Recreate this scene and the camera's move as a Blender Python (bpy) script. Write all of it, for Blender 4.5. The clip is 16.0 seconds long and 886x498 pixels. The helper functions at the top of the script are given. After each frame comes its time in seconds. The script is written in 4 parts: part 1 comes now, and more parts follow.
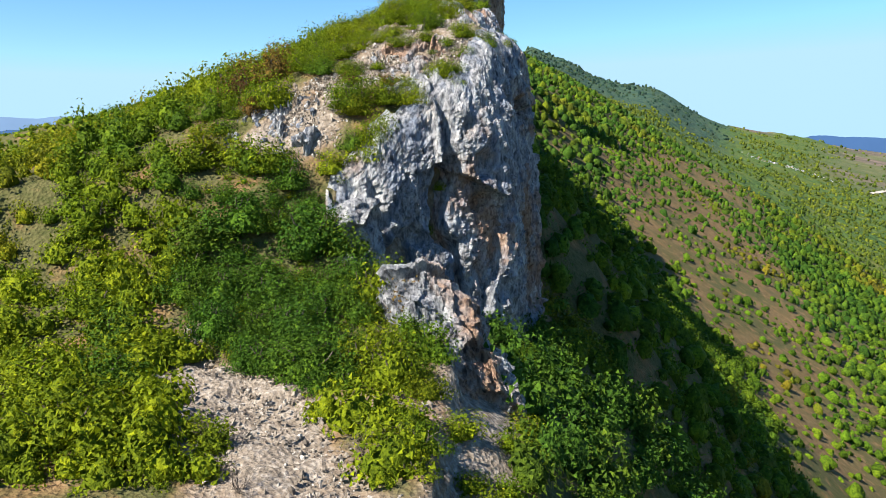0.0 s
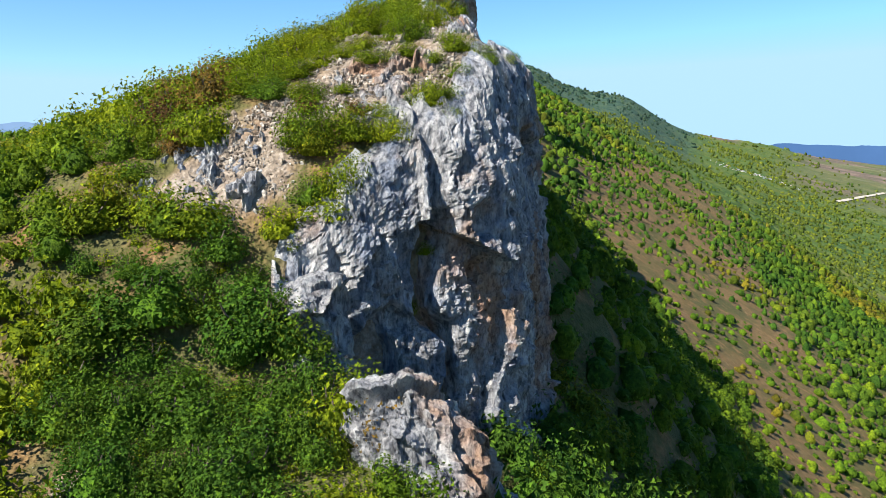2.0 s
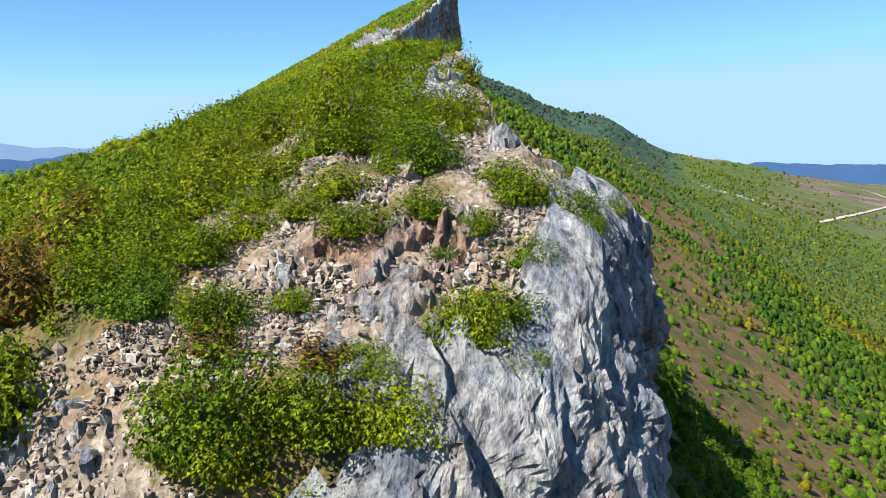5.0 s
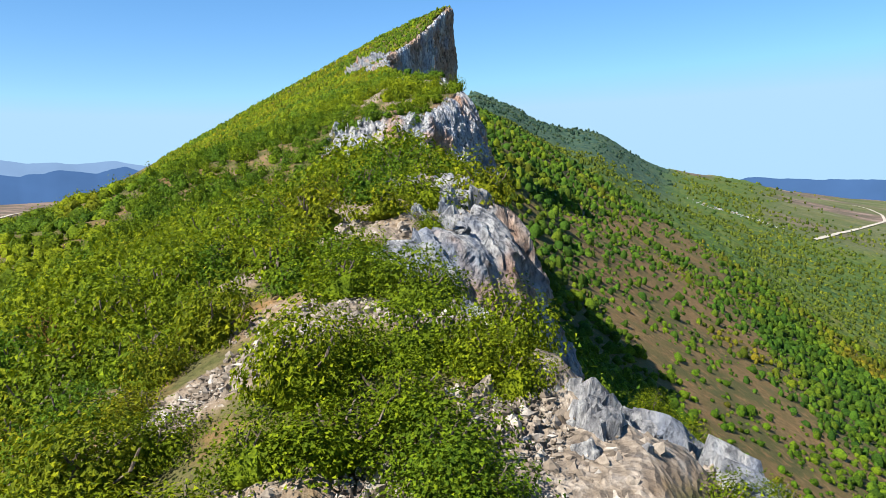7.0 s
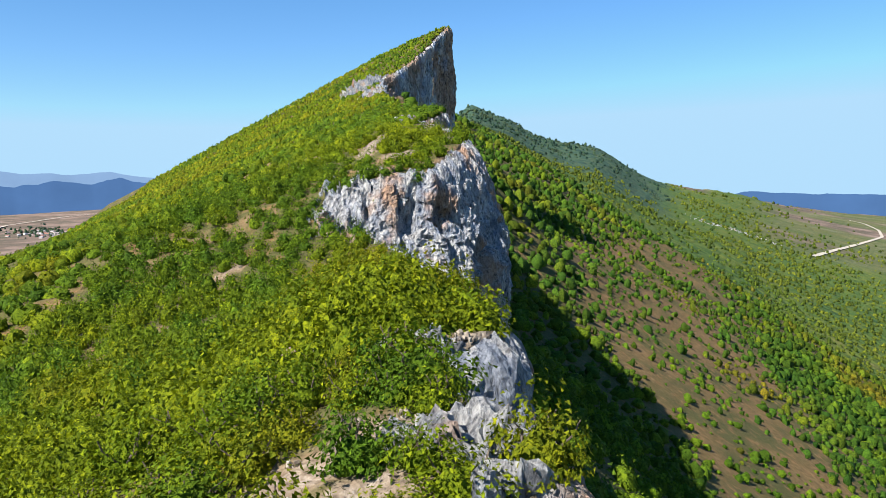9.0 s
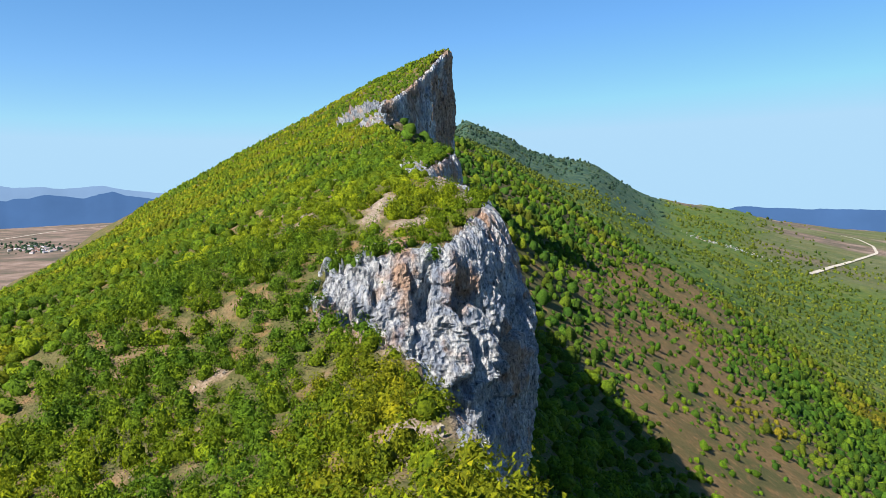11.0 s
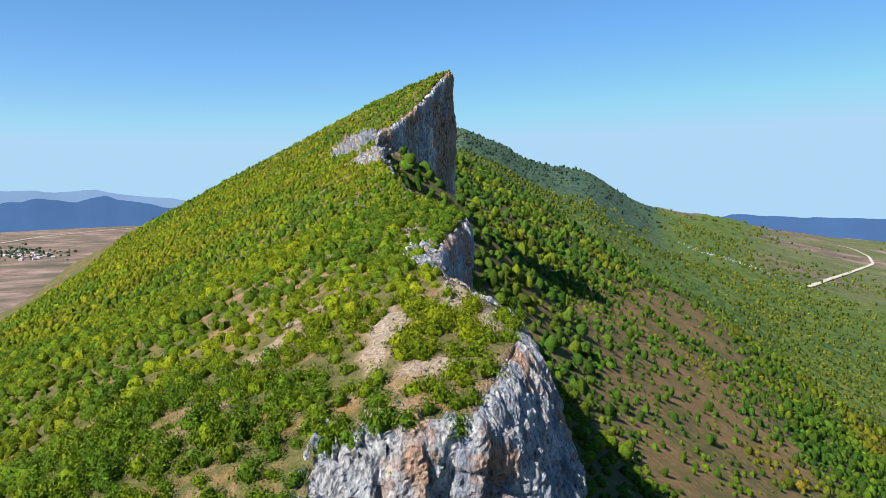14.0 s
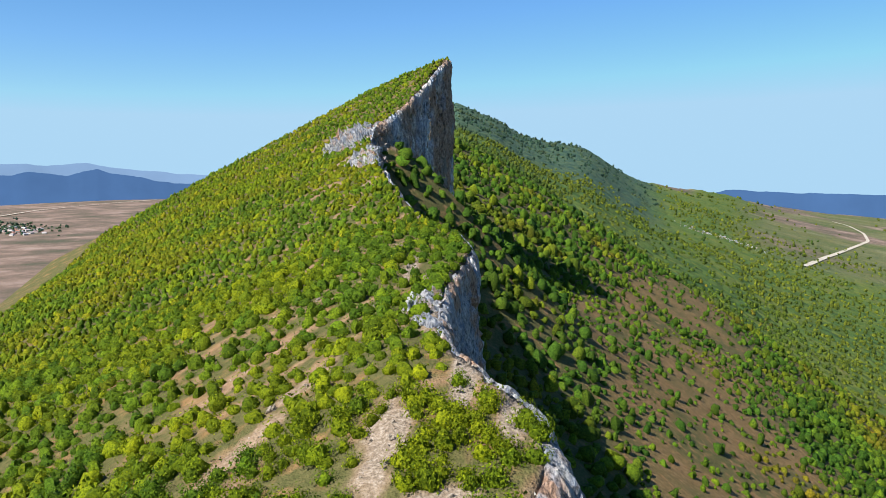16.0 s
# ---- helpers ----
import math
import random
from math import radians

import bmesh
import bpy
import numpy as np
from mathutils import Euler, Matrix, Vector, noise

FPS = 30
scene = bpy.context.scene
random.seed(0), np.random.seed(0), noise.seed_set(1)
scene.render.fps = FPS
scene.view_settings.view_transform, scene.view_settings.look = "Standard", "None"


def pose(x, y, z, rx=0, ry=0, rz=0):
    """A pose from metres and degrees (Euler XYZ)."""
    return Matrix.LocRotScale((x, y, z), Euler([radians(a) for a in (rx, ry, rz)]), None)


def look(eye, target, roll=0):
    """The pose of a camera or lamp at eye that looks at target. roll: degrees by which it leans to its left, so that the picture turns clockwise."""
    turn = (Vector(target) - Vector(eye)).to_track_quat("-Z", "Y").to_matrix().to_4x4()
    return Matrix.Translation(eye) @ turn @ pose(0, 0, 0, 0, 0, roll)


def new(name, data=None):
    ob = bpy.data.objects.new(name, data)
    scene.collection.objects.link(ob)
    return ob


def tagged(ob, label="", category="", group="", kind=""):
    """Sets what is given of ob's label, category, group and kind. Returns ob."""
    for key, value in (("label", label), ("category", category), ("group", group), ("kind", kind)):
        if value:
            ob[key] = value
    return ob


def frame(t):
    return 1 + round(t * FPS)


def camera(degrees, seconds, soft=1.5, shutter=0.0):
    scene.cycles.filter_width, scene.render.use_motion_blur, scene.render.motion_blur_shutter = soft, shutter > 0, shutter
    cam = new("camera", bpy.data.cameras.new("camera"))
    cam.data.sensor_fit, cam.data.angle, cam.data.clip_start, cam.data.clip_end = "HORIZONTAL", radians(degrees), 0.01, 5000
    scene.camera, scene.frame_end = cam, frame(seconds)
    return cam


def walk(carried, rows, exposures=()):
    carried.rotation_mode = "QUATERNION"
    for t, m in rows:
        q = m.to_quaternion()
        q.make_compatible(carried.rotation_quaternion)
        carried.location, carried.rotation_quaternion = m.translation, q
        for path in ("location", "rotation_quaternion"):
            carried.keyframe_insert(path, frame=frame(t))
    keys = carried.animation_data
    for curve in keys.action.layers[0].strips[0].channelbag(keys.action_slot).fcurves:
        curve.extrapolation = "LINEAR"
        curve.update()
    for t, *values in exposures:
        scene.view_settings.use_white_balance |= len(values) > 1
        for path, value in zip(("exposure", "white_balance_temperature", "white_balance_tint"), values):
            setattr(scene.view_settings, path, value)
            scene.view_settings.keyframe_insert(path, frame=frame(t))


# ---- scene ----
# ---- camera and its way ----
cam = camera(55.0, 16.0, soft=0.5)
ROWS = [
    (0.0, 0.00, 0.00, 0.00, -0.00, -5.43, 0.00),
    (0.5, -0.13, 2.74, 0.38, -0.73, -5.39, 0.00),
    (1.0, -0.32, 5.57, 0.86, -1.32, -5.28, -0.02),
    (1.5, -0.54, 8.48, 1.40, -1.75, -5.15, -0.06),
    (2.0, -0.73, 11.53, 2.04, -2.06, -5.00, -0.08),
    (2.5, -0.95, 14.66, 2.73, -2.32, -4.86, -0.08),
    (3.0, -1.13, 17.89, 3.68, -2.57, -4.64, -0.06),
    (5.5, -1.69, 33.72, 8.73, -3.53, -3.48, 0.24),
    (6.0, -1.75, 36.23, 9.86, -3.66, -3.22, 0.26),
    (6.5, -1.79, 38.67, 10.98, -3.75, -2.99, 0.26),
    (7.0, -1.80, 41.14, 12.26, -3.82, -2.76, 0.25),
    (7.5, -1.77, 43.64, 13.50, -3.87, -2.57, 0.21),
    (8.0, -1.74, 46.22, 14.85, -3.95, -2.37, 0.13),
    (8.5, -1.77, 48.84, 16.16, -4.02, -2.20, 0.05),
    (9.0, -1.82, 51.53, 17.55, -4.10, -1.98, -0.02),
    (11.5, -3.35, 65.98, 24.54, -4.63, -0.89, -0.14),
    (12.0, -3.46, 68.90, 26.11, -4.70, -0.75, -0.21),
    (12.5, -3.56, 71.79, 27.65, -4.77, -0.69, -0.28),
    (13.0, -3.67, 74.65, 29.26, -4.83, -0.65, -0.33),
    (13.5, -3.79, 77.48, 30.87, -4.89, -0.67, -0.38),
    (14.0, -3.85, 80.29, 32.54, -4.97, -0.78, -0.43),
    (14.5, -3.90, 83.08, 34.29, -5.05, -1.00, -0.47),
    (15.0, -3.96, 85.87, 36.05, -5.15, -1.44, -0.51),
    (15.5, -3.99, 88.67, 37.82, -5.26, -2.02, -0.55),
    (16.0, -4.00, 91.50, 39.65, -5.38, -2.57, -0.60),
]
walk(cam, [(t, pose(x, y, z, 90 + pitch, 0, yaw) @ pose(0, 0, 0, 0, 0, -lean)) for t, x, y, z, yaw, pitch, lean in ROWS],
     exposures=[(0.0, 1.47), (3.0, 1.45), (5.5, 1.36), (9.0, 1.28), (16.0, 1.16)])

# ---- light ----
SUN_ELEVATION, SUN_AZIMUTH = 43.5, 235.0  # degrees; the azimuth runs clockwise from +y, so the sun stands behind and to the left
world = bpy.data.worlds.new("sky")
scene.world = world
world.use_nodes = True
wn = world.node_tree.nodes
sky = wn.new("ShaderNodeTexSky")
sky.sky_type = "NISHITA"
sky.sun_disc = False
sky.sun_elevation = radians(SUN_ELEVATION)
sky.sun_rotation = radians(SUN_AZIMUTH)
sky.altitude = 1000
sky.air_density, sky.dust_density, sky.ozone_density = 1.0, 0.1, 3.0
wn["Background"].inputs["Strength"].default_value = 0.076
rich = wn.new("ShaderNodeHueSaturation")
rich.inputs["Saturation"].default_value = 1.24
world.node_tree.links.new(sky.outputs[0], rich.inputs["Color"])
soft = wn.new("ShaderNodeVectorMath")  # the haze at the horizon stays blue
soft.operation = "MINIMUM"
soft.inputs[1].default_value = (2.5, 4.0, 5.35)
world.node_tree.links.new(rich.outputs[0], soft.inputs[0])
world.node_tree.links.new(soft.outputs[0], wn["Background"].inputs["Color"])
sun_data = bpy.data.lights.new("sun", "SUN")
sun_data.energy, sun_data.angle, sun_data.color = 5.0, radians(0.53), (1.0, 0.93, 0.82)
sun = new("sun", sun_data)
sd = Vector((math.sin(radians(SUN_AZIMUTH)) * math.cos(radians(SUN_ELEVATION)),
             math.cos(radians(SUN_AZIMUTH)) * math.cos(radians(SUN_ELEVATION)), math.sin(radians(SUN_ELEVATION))))
sun.matrix_world = look(sd * 100, (0, 0, 0))


# ---- materials ----
def material(name, rough=0.9, spec=0.2):
    m = bpy.data.materials.new(name)
    m.use_nodes = True
    b = m.node_tree.nodes["Principled BSDF"]
    b.inputs["Roughness"].default_value = rough
    b.inputs["Specular IOR Level"].default_value = spec
    return m, m.node_tree.nodes, m.node_tree.links, b


def ramp(nodes, links, source, stops):
    r = nodes.new("ShaderNodeValToRGB")
    while len(r.color_ramp.elements) < len(stops):
        r.color_ramp.elements.new(0.5)
    for e, (p, c) in zip(r.color_ramp.elements, stops):
        e.position = p
        e.color = (*c, 1) if len(c) == 3 else c
    links.new(source, r.inputs[0])
    return r.outputs[0]


def noise_tex(nodes, links, scale, detail=4.0, rough=0.55, vector=None, kind="ShaderNodeTexNoise"):
    n = nodes.new(kind)
    n.inputs["Scale"].default_value = scale
    if kind == "ShaderNodeTexNoise":
        n.inputs["Detail"].default_value = detail
        n.inputs["Roughness"].default_value = rough
    if vector is not None:
        links.new(vector, n.inputs["Vector"])
    return n


def mix(nodes, links, fac, a, b):
    n = nodes.new("ShaderNodeMix")
    n.data_type = "RGBA"
    for value, socket in ((fac, n.inputs[0]), (a, n.inputs[6]), (b, n.inputs[7])):
        if isinstance(value, (int, float)):
            socket.default_value = value
        elif isinstance(value, tuple):
            socket.default_value = (*value, 1)
        else:
            links.new(value, socket)
    return n.outputs[2]


def world_position(nodes):
    return nodes.new("ShaderNodeNewGeometry").outputs["Position"]


def leaf_material(name, stops, rough=0.7, grain=5.0):
    """Leaves: colour by plant, a little by leaf, and light that passes through."""
    m, n, l, b = material(name, rough, 0.1)
    att = n.new("ShaderNodeAttribute")
    att.attribute_name = "tint"
    info = n.new("ShaderNodeObjectInfo")
    add = n.new("ShaderNodeMath")
    add.operation = "ADD"
    l.new(att.outputs["Fac"], add.inputs[0])
    l.new(info.outputs["Random"], add.inputs[1])
    fr = n.new("ShaderNodeMath")
    fr.operation = "FRACT"
    l.new(add.outputs[0], fr.inputs[0])
    base = ramp(n, l, fr.outputs[0], stops)
    isl = n.new("ShaderNodeNewGeometry")
    per = ramp(n, l, isl.outputs["Random Per Island"], [(0.0, (0.55, 0.62, 0.62)), (0.6, (1.0, 1.0, 1.0)), (1.0, (1.65, 1.5, 1.15))])
    mul = n.new("ShaderNodeMix")
    mul.data_type, mul.blend_type = "RGBA", "MULTIPLY"
    mul.inputs[0].default_value = 1.0
    l.new(base, mul.inputs[6])
    l.new(per, mul.inputs[7])
    p = world_position(n)
    fine = noise_tex(n, l, grain, 3, 0.7, p)
    mot = n.new("ShaderNodeMix")
    mot.data_type, mot.blend_type = "RGBA", "MULTIPLY"
    mot.inputs[0].default_value = 1.0
    l.new(mul.outputs[2], mot.inputs[6])
    l.new(ramp(n, l, fine.outputs[0], [(0.36, (0.55, 0.62, 0.6)), (0.5, (1.08, 1.08, 1.0)), (0.64, (1.6, 1.5, 1.2))]), mot.inputs[7])
    col = mot.outputs[2]
    l.new(col, b.inputs["Base Color"])
    bp = n.new("ShaderNodeBump")
    bp.inputs["Strength"].default_value, bp.inputs["Distance"].default_value = 0.9, 1.0 / grain
    l.new(fine.outputs[0], bp.inputs["Height"])
    l.new(bp.outputs[0], b.inputs["Normal"])
    tr = n.new("ShaderNodeBsdfTranslucent")
    l.new(col, tr.inputs["Color"])
    ms = n.new("ShaderNodeMixShader")
    ms.inputs[0].default_value = 0.33
    l.new(b.outputs[0], ms.inputs[1])
    l.new(tr.outputs[0], ms.inputs[2])
    l.new(ms.outputs[0], n["Material Output"].inputs["Surface"])
    return m


LEAF = leaf_material("shrub_leaves", [
    (0.0, (0.094, 0.140, 0.004)), (0.2, (0.112, 0.152, 0.005)), (0.38, (0.132, 0.168, 0.005)), (0.5, (0.096, 0.142, 0.005)),
    (0.62, (0.058, 0.116, 0.008)), (0.74, (0.108, 0.148, 0.005)), (0.86, (0.140, 0.146, 0.006)), (0.93, (0.090, 0.134, 0.005)), (1.0, (0.094, 0.140, 0.004))])
LEAF_DARK = leaf_material("dark_oak_leaves", [(0.0, (0.034, 0.086, 0.008)), (0.4, (0.056, 0.108, 0.008)), (0.7, (0.038, 0.092, 0.010)), (1.0, (0.078, 0.122, 0.008))])
# leaves far off: the blue of haze is put into their colour
LEAF_HAZED = leaf_material("hazed_leaves", [(0.0, (0.028, 0.066, 0.044)), (0.4, (0.046, 0.080, 0.044)), (0.7, (0.022, 0.056, 0.048)), (1.0, (0.062, 0.084, 0.042))], grain=0.6)
LEAF_VALLEY = leaf_material("valley_leaves", [(0.0, (0.056, 0.100, 0.016)), (0.4, (0.098, 0.122, 0.016)), (0.7, (0.040, 0.086, 0.018)), (1.0, (0.120, 0.118, 0.018))], grain=0.6)
LEAF_WOOD = leaf_material("wood_leaves", [(0.0, (0.052, 0.112, 0.008)), (0.3, (0.084, 0.134, 0.008)), (0.5, (0.036, 0.092, 0.011)), (0.7, (0.088, 0.124, 0.009)), (0.88, (0.122, 0.106, 0.011)), (1.0, (0.052, 0.112, 0.008))], grain=2.2)
LEAF_RED = leaf_material("autumn_leaves", [(0.0, (0.11, 0.055, 0.016)), (0.5, (0.12, 0.085, 0.018)), (1.0, (0.09, 0.05, 0.018))])
BARK, n_, l_, b_ = material("bark", 0.95, 0.1)
tn = noise_tex(n_, l_, 14.0, 5, 0.6)
l_.new(ramp(n_, l_, tn.outputs[0], [(0.3, (0.05, 0.038, 0.028)), (0.7, (0.17, 0.14, 0.115))]), b_.inputs["Base Color"])


def rock_material(name, pale=1.0, lichen=0.3, rusty=0.52, grain=1.0, weathered=0.7):
    """Limestone: grey with upright weathering streaks in the blue of shade, tan and rust where it broke, pits painted
    dark like shaded hollows.
    """
    m, n, l, b = material(name, 0.92, 0.2)
    p = world_position(n)

    def stretched(k):
        v = n.new("ShaderNodeVectorMath")
        v.operation = "MULTIPLY"
        v.inputs[1].default_value = (grain, grain, grain * k)
        l.new(p, v.inputs[0])
        return v.outputs[0]

    up, streaky = stretched(0.42), stretched(0.12)
    big = noise_tex(n, l, 0.2, 4, 0.6, stretched(0.7))
    mid = noise_tex(n, l, 1.5, 7, 0.68, up)
    fine = noise_tex(n, l, 6.0, 6, 0.72, up)
    grey = ramp(n, l, mid.outputs[0], [(0.32, (0.09 * pale, 0.097 * pale, 0.115 * pale)), (0.48, (0.32 * pale, 0.325 * pale, 0.34 * pale)), (0.64, (0.55 * pale, 0.55 * pale, 0.55 * pale))])
    # weathering streaks; their colour also carries the blue of the cliff's shade
    streak = noise_tex(n, l, 1.1, 5, 0.6, streaky)
    grey = mix(n, l, ramp(n, l, streak.outputs[0], [(0.46, (0, 0, 0)), (0.60, (weathered, weathered, weathered))]), grey, (0.175 * pale, 0.215 * pale, 0.295 * pale))
    rust = ramp(n, l, fine.outputs[0], [(0.3, (0.32, 0.165, 0.085)), (0.7, (0.52, 0.325, 0.20))])
    col = mix(n, l, ramp(n, l, big.outputs[0], [(rusty, (0, 0, 0)), (rusty + 0.1, (0.8, 0.8, 0.8))]), grey, rust)
    stain = noise_tex(n, l, 0.55, 5, 0.65, p)
    col = mix(n, l, ramp(n, l, stain.outputs[0], [(0.56, (0, 0, 0)), (0.66, (lichen, lichen, lichen))]), col, (0.10, 0.10, 0.085))
    # shade of crevices and pits, painted by darkening the colour there
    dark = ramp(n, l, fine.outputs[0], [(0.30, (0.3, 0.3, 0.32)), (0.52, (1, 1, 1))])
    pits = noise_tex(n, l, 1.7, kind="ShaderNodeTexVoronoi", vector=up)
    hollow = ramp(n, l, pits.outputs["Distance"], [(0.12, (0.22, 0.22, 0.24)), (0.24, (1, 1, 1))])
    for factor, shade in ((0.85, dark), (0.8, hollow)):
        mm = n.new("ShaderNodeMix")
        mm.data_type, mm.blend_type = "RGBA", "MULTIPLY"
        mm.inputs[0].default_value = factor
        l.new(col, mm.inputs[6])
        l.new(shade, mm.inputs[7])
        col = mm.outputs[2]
    l.new(col, b.inputs["Base Color"])
    bump = n.new("ShaderNodeBump")
    bump.inputs["Strength"].default_value, bump.inputs["Distance"].default_value = 1.0, 0.5 / grain
    vor = noise_tex(n, l, 3.0, kind="ShaderNodeTexVoronoi", vector=up)
    hsum = n.new("ShaderNodeMath")
    l.new(fine.outputs[0], hsum.inputs[0])
    l.new(vor.outputs["Distance"], hsum.inputs[1])
    l.new(hsum.outputs[0], bump.inputs["Height"])
    l.new(bump.outputs[0], b.inputs["Normal"])
    return m


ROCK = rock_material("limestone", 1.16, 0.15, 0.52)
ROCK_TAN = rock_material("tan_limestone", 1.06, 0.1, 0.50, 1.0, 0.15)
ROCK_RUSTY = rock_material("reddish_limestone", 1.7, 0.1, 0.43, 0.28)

RUBBLE, n_, l_, b_ = material("rubble", 0.93, 0.15)
l_.new(mix(n_, l_, ramp(n_, l_, noise_tex(n_, l_, 9.0, 5, 0.65, world_position(n_)).outputs[0], [(0.38, (0.6, 0.6, 0.6)), (0.6, (0, 0, 0))]),
           ramp(n_, l_, n_.new("ShaderNodeNewGeometry").outputs["Random Per Island"], [(0.0, (0.12, 0.096, 0.074)), (0.35, (0.21, 0.175, 0.14)), (0.75, (0.31, 0.27, 0.225)), (1.0, (0.46, 0.43, 0.39))]),
           (0.09, 0.076, 0.062)), b_.inputs["Base Color"])

GROUND, n_, l_, b_ = material("hill_ground", 0.95, 0.1)
P_ = world_position(n_)
soil = ramp(n_, l_, noise_tex(n_, l_, 0.8, 6, 0.65, P_).outputs[0], [(0.3, (0.12, 0.066, 0.030)), (0.55, (0.22, 0.128, 0.062)), (0.75, (0.30, 0.195, 0.115))])
grass = ramp(n_, l_, noise_tex(n_, l_, 1.7, 5, 0.65, P_).outputs[0], [(0.3, (0.045, 0.052, 0.016)), (0.7, (0.105, 0.096, 0.040))])
stone = ramp(n_, l_, noise_tex(n_, l_, 3.0, 6, 0.7, P_).outputs[0], [(0.3, (0.085, 0.068, 0.054)), (0.5, (0.20, 0.165, 0.13)), (0.7, (0.36, 0.32, 0.275))])
att_ = n_.new("ShaderNodeAttribute")
att_.attribute_name = "cover"
sep_ = n_.new("ShaderNodeSeparateColor")
l_.new(att_.outputs["Color"], sep_.inputs[0])
bare_ = n_.new("ShaderNodeAttribute")
bare_.attribute_name = "bare"
patch = ramp(n_, l_, noise_tex(n_, l_, 0.35, 6, 0.6, P_).outputs[0], [(0.52, (0, 0, 0)), (0.66, (0.8, 0.8, 0.8))])
near_col = mix(n_, l_, bare_.outputs["Fac"], mix(n_, l_, patch, grass, soil), soil)
near_col = mix(n_, l_, sep_.outputs[0], near_col, stone)
far_noise = mix(n_, l_, 0.5, noise_tex(n_, l_, 0.006, 6, 0.6, P_).outputs[0], noise_tex(n_, l_, 0.045, 6, 0.75, P_).outputs[0])
far_grass = ramp(n_, l_, far_noise, [(0.36, (0.034, 0.074, 0.020)), (0.47, (0.060, 0.098, 0.022)), (0.54, (0.092, 0.112, 0.024)), (0.62, (0.118, 0.108, 0.036)), (0.70, (0.17, 0.14, 0.10))])
crowns = noise_tex(n_, l_, 0.085, kind="ShaderNodeTexVoronoi", vector=P_)
crown_col = ramp(n_, l_, crowns.outputs["Color"], [(0.2, (0.032, 0.072, 0.020)), (0.45, (0.060, 0.098, 0.020)), (0.6, (0.090, 0.112, 0.022)), (0.8, (0.040, 0.082, 0.022))])
wooded = ramp(n_, l_, noise_tex(n_, l_, 0.011, 5, 0.65, P_).outputs[0], [(0.42, (0.85, 0.85, 0.85)), (0.58, (0.25, 0.25, 0.25))])
hill_ = n_.new("ShaderNodeAttribute")
hill_.attribute_name = "hill"
# crowns on the far hill, tinted blue-green to paint in the haze
hazed_woods = ramp(n_, l_, crowns.outputs["Color"], [(0.2, (0.022, 0.052, 0.042)), (0.5, (0.040, 0.078, 0.048)), (0.8, (0.058, 0.086, 0.046))])
far_col = mix(n_, l_, hill_.outputs["Fac"], mix(n_, l_, wooded, far_grass, crown_col), hazed_woods)
near_col = mix(n_, l_, sep_.outputs[1], near_col, far_col)
field = ramp(n_, l_, noise_tex(n_, l_, 0.009, 7, 0.68, P_).outputs[0], [(0.35, (0.060, 0.062, 0.042)), (0.46, (0.10, 0.080, 0.062)), (0.54, (0.15, 0.108, 0.088)), (0.65, (0.22, 0.17, 0.145))])
l_.new(mix(n_, l_, sep_.outputs[2], near_col, field), b_.inputs["Base Color"])
bump_ = n_.new("ShaderNodeBump")
bump_.inputs["Strength"].default_value, bump_.inputs["Distance"].default_value = 1.0, 0.1
rubble = n_.new("ShaderNodeMath")
l_.new(noise_tex(n_, l_, 4.0, 6, 0.7, P_).outputs[0], rubble.inputs[0])
l_.new(noise_tex(n_, l_, 5.0, kind="ShaderNodeTexVoronoi", vector=P_).outputs["Distance"], rubble.inputs[1])
l_.new(rubble.outputs[0], bump_.inputs["Height"])
canopy = n_.new("ShaderNodeBump")
canopy.inputs["Distance"].default_value = -3.0
l_.new(sep_.outputs[1], canopy.inputs["Strength"])
l_.new(crowns.outputs["Distance"], canopy.inputs["Height"])
l_.new(bump_.outputs[0], canopy.inputs["Normal"])
l_.new(canopy.outputs[0], b_.inputs["Normal"])


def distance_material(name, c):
    """Far mountains: the haze is painted as an even blue that glows."""
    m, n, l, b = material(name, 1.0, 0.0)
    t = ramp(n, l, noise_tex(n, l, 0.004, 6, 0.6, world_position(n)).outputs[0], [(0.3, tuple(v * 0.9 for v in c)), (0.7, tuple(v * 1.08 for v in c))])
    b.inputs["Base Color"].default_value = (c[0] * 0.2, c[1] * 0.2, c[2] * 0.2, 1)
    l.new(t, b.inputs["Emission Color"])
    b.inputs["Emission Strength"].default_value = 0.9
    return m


# ---- noise and mesh tools ----
def hashed(i, j, k, seed):
    v = np.sin(i * 127.1 + j * 311.7 + k * 74.7 + seed * 53.3) * 43758.5453
    return v - np.floor(v)


def vnoise(x, y, z=0.0, seed=0):
    """Smooth noise from 0 to 1 on arrays."""
    x, y, z = np.broadcast_arrays(np.asarray(x, float), np.asarray(y, float), np.asarray(z, float))
    i, j, k = np.floor(x), np.floor(y), np.floor(z)
    u, v, w = x - i, y - j, z - k
    u, v, w = u * u * (3 - 2 * u), v * v * (3 - 2 * v), w * w * (3 - 2 * w)
    out = 0
    for a, fa in ((0, 1 - u), (1, u)):
        for b, fb in ((0, 1 - v), (1, v)):
            for c, fc in ((0, 1 - w), (1, w)):
                out = out + fa * fb * fc * hashed(i + a, j + b, k + c, seed)
    return out


def fbm(x, y, z=0.0, octaves=4, seed=0, gain=0.5):
    total, amp, norm = 0, 1.0, 0.0
    for o in range(octaves):
        f = 2.03 ** o
        total = total + amp * vnoise(np.asarray(x) * f, np.asarray(y) * f, np.asarray(z) * f, seed + o)
        norm += amp
        amp *= gain
    return total / norm


